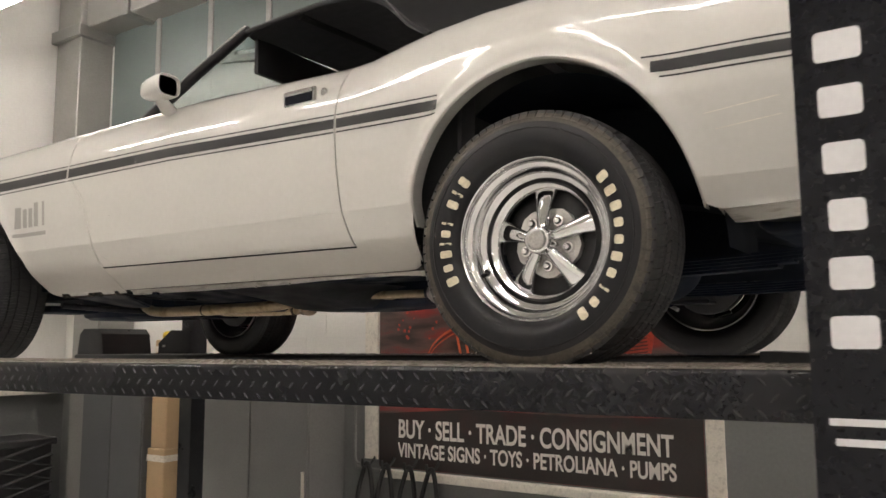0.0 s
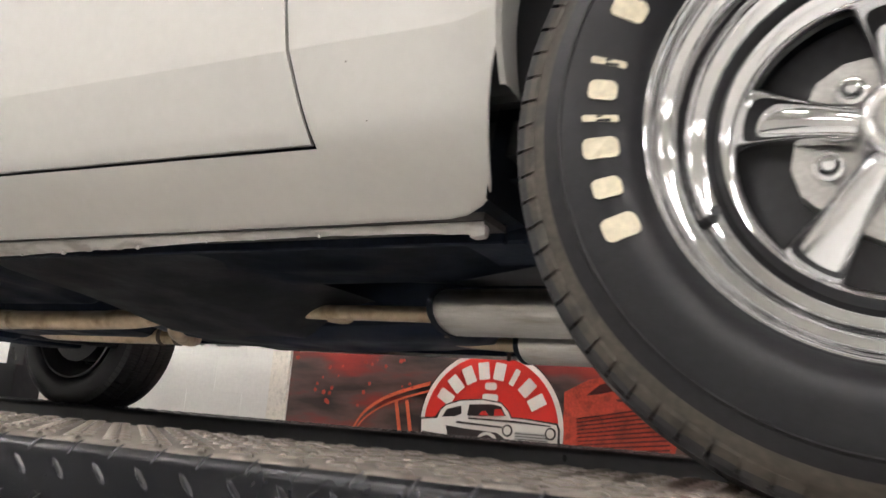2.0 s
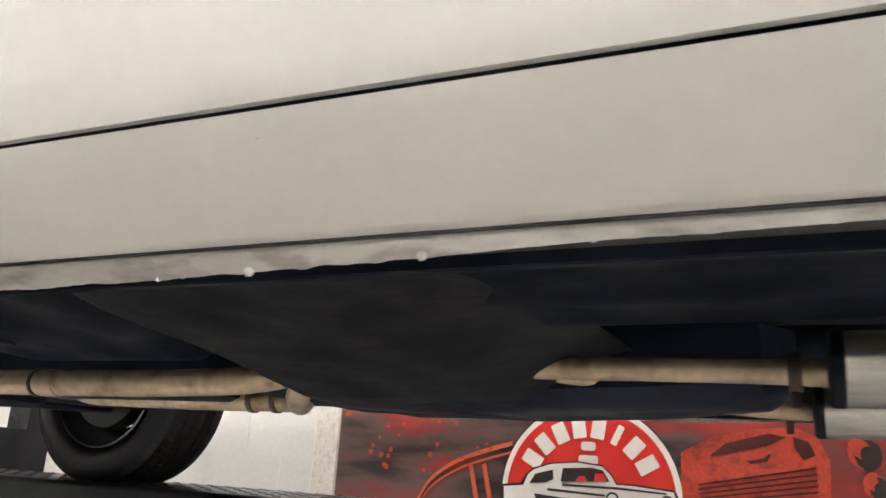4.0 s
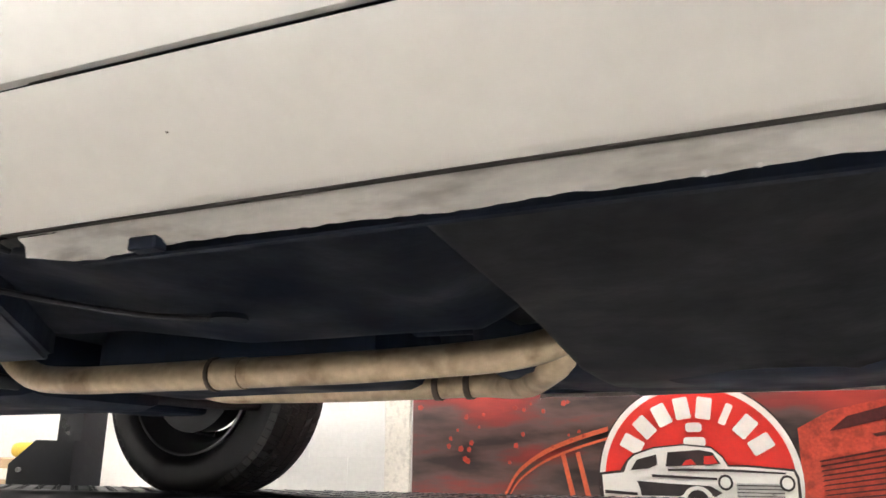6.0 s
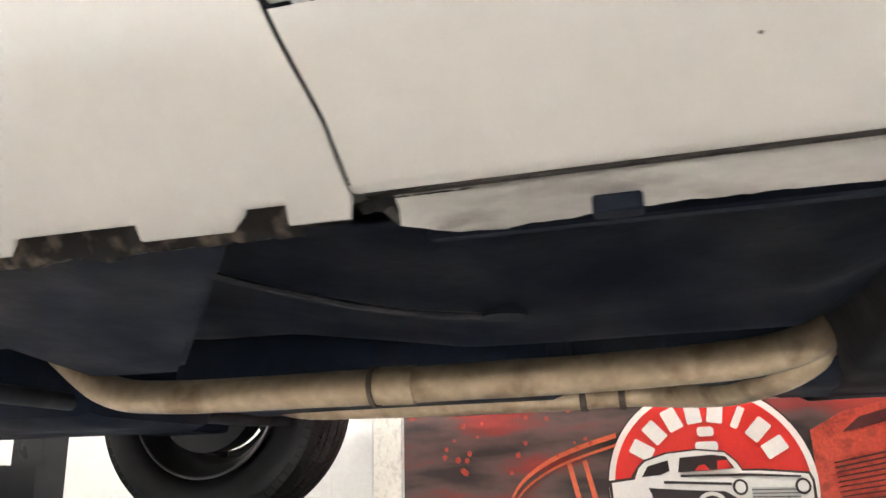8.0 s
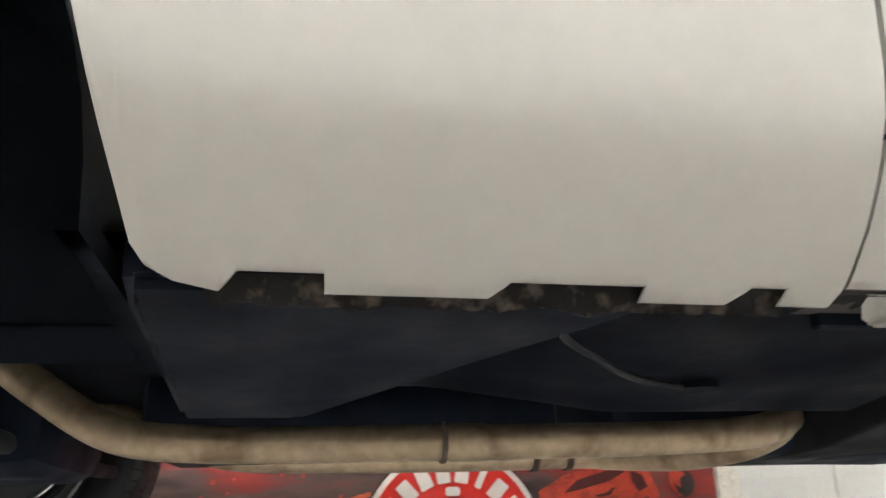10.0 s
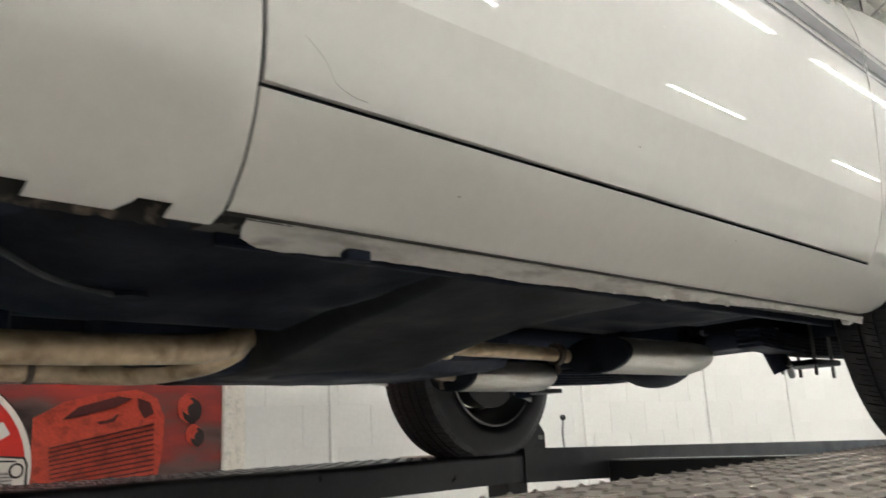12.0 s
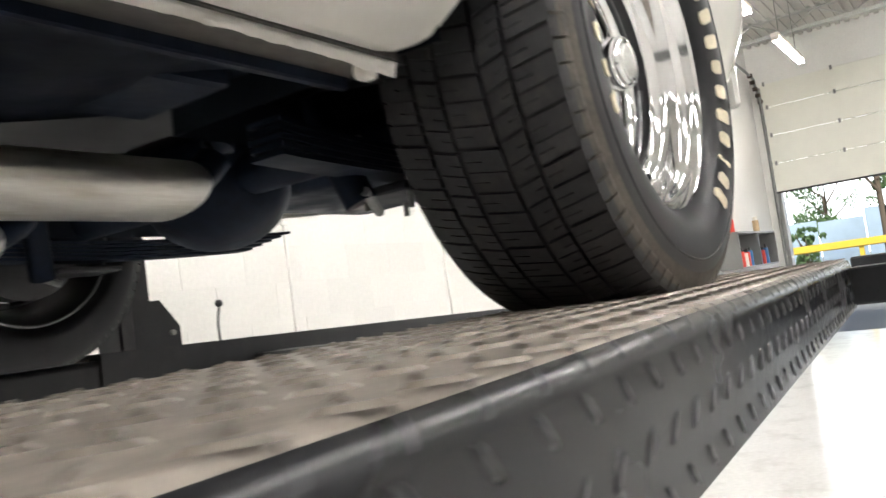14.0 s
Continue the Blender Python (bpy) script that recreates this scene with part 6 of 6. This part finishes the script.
def build_wheels(car):
    W = 0.232
    flat = -(0.335 - TOP)
    # profile of the casing, outer face at y = 0: the sidewall swells past the rim and falls back to the shoulder
    prof = [(0.020, 0.2035), (0.011, 0.2095), (0.003, 0.2170), (-0.0030, 0.2265), (-0.0060, 0.2370), (-0.0070, 0.2470), (-0.0072, 0.2570), (-0.0068, 0.2670), (-0.0055, 0.2770), (-0.0030, 0.2865), (0.0005, 0.2950), (0.0055, 0.3030), (0.0120, 0.3100), (0.0210, 0.3150)]
    face_y = [(r, y) for y, r in prof]
    prof += [(W / 2, 0.322)]
    prof += [(W - y, r) for y, r in reversed(prof[:-1])]

    def sag(bm):
        for v in bm.verts:
            if v.co.z < flat + 0.05:
                k = (flat + 0.05 - v.co.z) / 0.08
                v.co.y += (0.010 if v.co.y > W / 2 else -0.006) * min(1, max(0, k))
            if v.co.z < flat:
                v.co.z = flat
        return bm
    bm = sag(lathe(prof, 120))
    for f in bm.faces:
        c = f.calc_center_median()
        f.material_index = 1 if c.y < W / 2 and 0.284 < math.hypot(c.x, c.z) < 0.3085 else 0
    tyre = finish("tyre", bm, (RUBBER, SHOULDER))
    ring = finish("scuff_ring", sag(lathe([(-0.0066, 0.2690), (-0.0078, 0.2705), (-0.0062, 0.2730)], 96)), RUBBER)
    # tread: five ribs of skewed blocks, each block half split by a sipe
    vs, fs = [], []
    nb = 80
    pitch = 2 * math.pi / nb

    def crown(y):
        return 0.3255 - 0.0125 * abs((y - W / 2) / (W / 2)) ** 4

    def tread_block(y0, y1, lo, hi, skew, base=0.316):
        i = len(vs)
        for high in (0, 1):
            for a in (lo, (lo + hi) / 2, hi):
                for y in (y0, y1):
                    rr = crown(y) if high else base
                    aa = (a + skew * (y - W / 2) / 0.03) * pitch
                    vs.append((rr * math.cos(aa), y, max(rr * math.sin(aa), flat)))
        fs.extend([(i + 6, i + 8, i + 9, i + 7), (i + 8, i + 10, i + 11, i + 9), (i, i + 6, i + 7, i + 1), (i + 4, i + 5, i + 11, i + 10), (i, i + 2, i + 8, i + 6), (i + 2, i + 4, i + 10, i + 8), (i + 1, i + 7, i + 9, i + 3), (i + 3, i + 9, i + 11, i + 5)])
    ribs = ((0.0105, 0.055, 0.22, 0.0, 0), (0.0605, 0.0885, 0.34, 0.5, 1), (0.094, 0.138, -0.20, 0.2, 0), (0.1435, 0.1715, -0.34, 0.5, 1), (0.177, 0.2215, -0.22, 0.0, 1))
    for y0, y1, skew, ph, flip in ribs:
        ym = y0 + (y1 - y0) * (0.45 if flip else 0.55)
        whole, cut = ((ym, y1), (y0, ym)) if flip else ((y0, ym), (ym, y1))
        for k in range(nb):
            w = 0.05 * math.sin(k * 2.4)
            tread_block(*whole, k + ph, k + ph + 0.88 + w, skew)
            tread_block(*cut, k + ph, k + ph + 0.42 + w, skew)
            tread_block(*cut, k + ph + 0.475 + w, k + ph + 0.88 + w, skew)
    # shoulder blocks that wrap towards the sidewall, dusty on the outer side
    dusty = set()
    for k in range(nb):
        for s in (1, -1):
            a0, a1 = pitch * (k - 0.12), pitch * (k + 0.74)
            i = len(vs)
            for r, y in ((0.3172, 0.0110), (0.3130, 0.0075), (0.3080, 0.0050), (0.3010, 0.0016), (0.2975, 0.0012)):
                for a in (a0, a1):
                    z = max(r * math.sin(a), flat)
                    vs.append((r * math.cos(a), y if s > 0 else W - y, z))
            fs += [(i + 2 * q, i + 2 * q + 1, i + 2 * q + 3, i + 2 * q + 2) for q in range(4)]
            fs += [(i, i + 2, i + 4, i + 6, i + 8), (i + 1, i + 9, i + 7, i + 5, i + 3)]
            if s > 0:
                dusty.update(range(len(fs) - 4, len(fs)))
    tread = bpy.data.meshes.new("tread")
    tread.from_pydata(vs, [], fs)
    tread.materials.append(TREAD)
    tread.materials.append(SHOULDER)
    tread.polygons.foreach_set("material_index", [1 if k in dusty else 0 for k in range(len(fs))])
    # chrome rim: lip, steps and barrel
    rim = finish("wheel", lathe([(0.014, 0.203), (0.002, 0.2075), (-0.0045, 0.2065), (-0.0065, 0.2025), (-0.004, 0.199), (0.003, 0.1965), (0.010, 0.1945), (0.014, 0.190), (0.016, 0.1835), (0.022, 0.1800), (0.034, 0.1775), (0.043, 0.1745), (0.047, 0.1690), (0.050, 0.1610), (0.054, 0.1575), (0.062, 0.1555), (0.068, 0.1510), (0.070, 0.1460), (0.073, 0.1400), (0.078, 0.1350), (0.090, 0.1335), (0.098, 0.1360)], 128), CHROME, True, 60)
    barrel = finish("barrel", lathe([(0.075, 0.146), (0.12, 0.165), (0.18, 0.172), (W - 0.02, 0.190), (W - 0.004, 0.2005), (W + 0.004, 0.2065), (W + 0.002, 0.2085), (W - 0.014, 0.203), (0.02, 0.200)], 72), WHEEL_DARK)
    lip = finish("inner_lip", lathe([(W + 0.0035, 0.2000), (W + 0.006, 0.2040), (W + 0.0035, 0.2080)], 72), INNER_RIM)
    drum = finish("brake_drum", lathe([(0.098, 0.0), (0.098, 0.118), (0.105, 0.137), (0.17, 0.137), (0.175, 0.142), (0.185, 0.142), (0.19, 0.10), (0.19, 0.0)], 48), WHEEL_DARK)
    # one spoke, pointing along +x; concave face, flared to the rim
    bm = bmesh.new()
    rows = []
    for t in range(9):
        u = t / 8
        r = 0.030 + 0.118 * u
        w = 0.0135 + 0.0105 * u + 0.0125 * u ** 3
        y = 0.022 + 0.036 * u ** 1.4
        rows.append([bm.verts.new((r, y + dy, s * w)) for s, dy in ((-1.0, 0.022), (-1.0, 0.0075), (-0.84, 0.0025), (-0.45, -0.0012), (0, -0.0025), (0.45, -0.0012), (0.84, 0.0025), (1.0, 0.0075), (1.0, 0.022))])
    for p, q in zip(rows, rows[1:]):
        for k in range(8):
            bm.faces.new((p[k], p[k + 1], q[k + 1], q[k]))
        bm.faces.new((p[8], p[0], q[0], q[8]))
    bm.faces.new(rows[0]), bm.faces.new(rows[-1])
    spoke = finish("spoke", bm, CHROME, True, 55)
    # lug plate lobe and lug nut between two spokes
    bm = bmesh.new()
    out = [(0.026, -0.016), (0.056, -0.036), (0.080, -0.033), (0.090, -0.014), (0.091, 0.014), (0.080, 0.033), (0.056, 0.036), (0.026, 0.016)]
    a = [bm.verts.new((x, 0.058, z)) for x, z in out]
    b = [bm.verts.new((x, 0.075, z * 1.05)) for x, z in out]
    for k in range(8):
        bm.faces.new((a[k], a[(k + 1) % 8], b[(k + 1) % 8], b[k]))
    bm.faces.new(a), bm.faces.new(b)
    lobe = finish("lug_plate", bm, STEEL, False)
    nut = finish("lug_nut", lathe([(0.036, 0.0), (0.037, 0.006), (0.042, 0.0095), (0.046, 0.0098), (0.0465, 0.0135), (0.058, 0.0150)], 12, (0.062, 0, 0)), CHROME, True, 30)
    cap = finish("centre_cap", lathe([(-0.006, 0.0), (-0.006, 0.024), (-0.008, 0.0265), (-0.008, 0.031), (-0.004, 0.0345), (0.006, 0.0355), (0.016, 0.0355), (0.03, 0.0375), (0.06, 0.039)], 48), CHROME, True, 50)
    face = finish("cap_emblem", lathe([(-0.0092, 0.0), (-0.0088, 0.021), (-0.006, 0.0238)], 36), STEEL)
    valve = finish("valve_stem", tube([(-0.152, 0.052, -0.073), (-0.147, 0.030, -0.070)], 0.005, 10, 1), CRATE)

    def bar(angle, w, h=0.030, r=0.2350):
        bm = plate(rounded(w, h, min(w, h) * 0.3, 3), 0, 0.003)
        a = radians(angle)
        bmesh.ops.transform(bm, matrix=Matrix.Translation((r * math.cos(a), 0, r * math.sin(a))) @ Matrix.Rotation(math.pi / 2 - a, 4, "Y"), verts=bm.verts)
        for v in bm.verts:
            v.co.y += line_at(face_y, math.hypot(v.co.x, v.co.z)) - 0.0020
        return finish("raised_bar", bm, LETTER, False)
    bars = [bar(a, w, h) for a, w, h in ((204.5, 0.021, 0.030), (195.5, 0.018, 0.024), (186.5, 0.019, 0.030), (179.8, 0.006, 0.030), (173.5, 0.018, 0.024), (167.0, 0.006, 0.030), (154.5, 0.020, 0.030), (147.0, 0.008, 0.031), (138.5, 0.021, 0.030))]
    bars += [bar(32.5 - 9.5 * k, 0.007 if k == 7 else 0.021, 0.030 if k in (0, 1, 2, 5, 7, 9) else 0.024) for k in range(10)]
    spots = ((0.0, 0, 0.0, True), (-WB, 0, 14.0, True), (0.0, 1, -20.0, False), (-WB, 1, 31.0, False))
    for x, side, turn, lettered in spots:
        base = Matrix.Translation((x, 0 if not side else 2 * CENTRE, 0.335)) @ (Matrix.Rotation(math.pi, 4, "Z") if side else Matrix.Identity(4))
        spin = base @ Matrix.Rotation(radians(turn), 4, "Y")
        deep = base @ Matrix.Translation((0, -0.006, 0))
        base = base @ Matrix.Translation((0, -0.030, 0))
        spun, spin = spin @ Matrix.Translation((0, -0.030, 0)), spin @ Matrix.Translation((0, -0.006, 0))
        wheel = part("wheel", rim, CHROME, car, "chrome five-spoke wheel", at=deep)
        part("tyre", tyre, RUBBER, wheel, "black tyre with raised cream marks", at=base)
        part("tread", tread, TREAD, wheel, at=base)
        part("scuff_ring", ring, RUBBER, wheel, at=base)
        part("barrel", barrel, WHEEL_DARK, wheel, at=base)
        part("inner_lip", lip, INNER_RIM, wheel, at=base)
        part("brake_drum", drum, WHEEL_DARK, wheel, "dark brake drum", at=base @ Matrix.Translation((0, 0.035, 0)))
        part("centre_cap", cap, CHROME, wheel, "round chrome cap", at=deep @ Matrix.Translation((0, 0.031, 0)))
        part("cap_emblem", face, STEEL, wheel, at=deep @ Matrix.Translation((0, 0.031, 0)))
        part("valve_stem", valve, CRATE, wheel, at=spin)
        for k in range(5):
            a = -(92 + 72 * k)
            part("spoke", spoke, CHROME, wheel, at=spin @ Matrix.Translation((0, 0.031, 0)) @ Matrix.Rotation(radians(a), 4, "Y"))
            part("lug_plate", lobe, STEEL, wheel, at=spin @ Matrix.Translation((0, 0.031, 0)) @ Matrix.Rotation(radians(a + 36), 4, "Y"))
            part("lug_nut", nut, CHROME, wheel, at=spin @ Matrix.Translation((0, 0.031, 0)) @ Matrix.Rotation(radians(a + 36), 4, "Y"))
        for m in bars:
            part("raised_bar", m, LETTER, wheel, at=spun)


build_car()


# ---- wall blocks, last ----
def build_blocks():
    wall = bpy.data.objects["wall_north"]
    PLACE[wall.name] = Matrix.Identity(4)
    meshes = {}

    def block(x0, x1, z0, z1):
        w, h = round(x1 - x0, 3), round(z1 - z0, 3)
        if (w, h) not in meshes:
            bm = box(-w / 2 + 0.0011, w / 2 - 0.0011, 0.0, 0.0024, -h / 2 + 0.0011, h / 2 - 0.0011)
            meshes[w, h] = finish("block", bm, WALL_WHITE, False)
        part("block", meshes[w, h], WALL_WHITE, wall, at=Matrix.Translation(((x0 + x1) / 2, WALL_Y, (z0 + z1) / 2)))
    for row in range(6):
        x = -3.98 + (0.2 if row % 2 else 0.0)
        while x < 7.6:
            up = -0.32 if x > -1 else -0.26
            z0, z1 = up + 0.2 * row, up + 0.2 * (row + 1)
            if x + 0.4 < -2.80 or x > -0.285:
                block(x, x + 0.4, z0, z1)
            elif x < -2.80:
                block(x, -2.80, z0, z1)
            elif x + 0.4 > -0.284:
                block(-0.283, x + 0.4, z0, z1)
            x += 0.4


build_blocks()
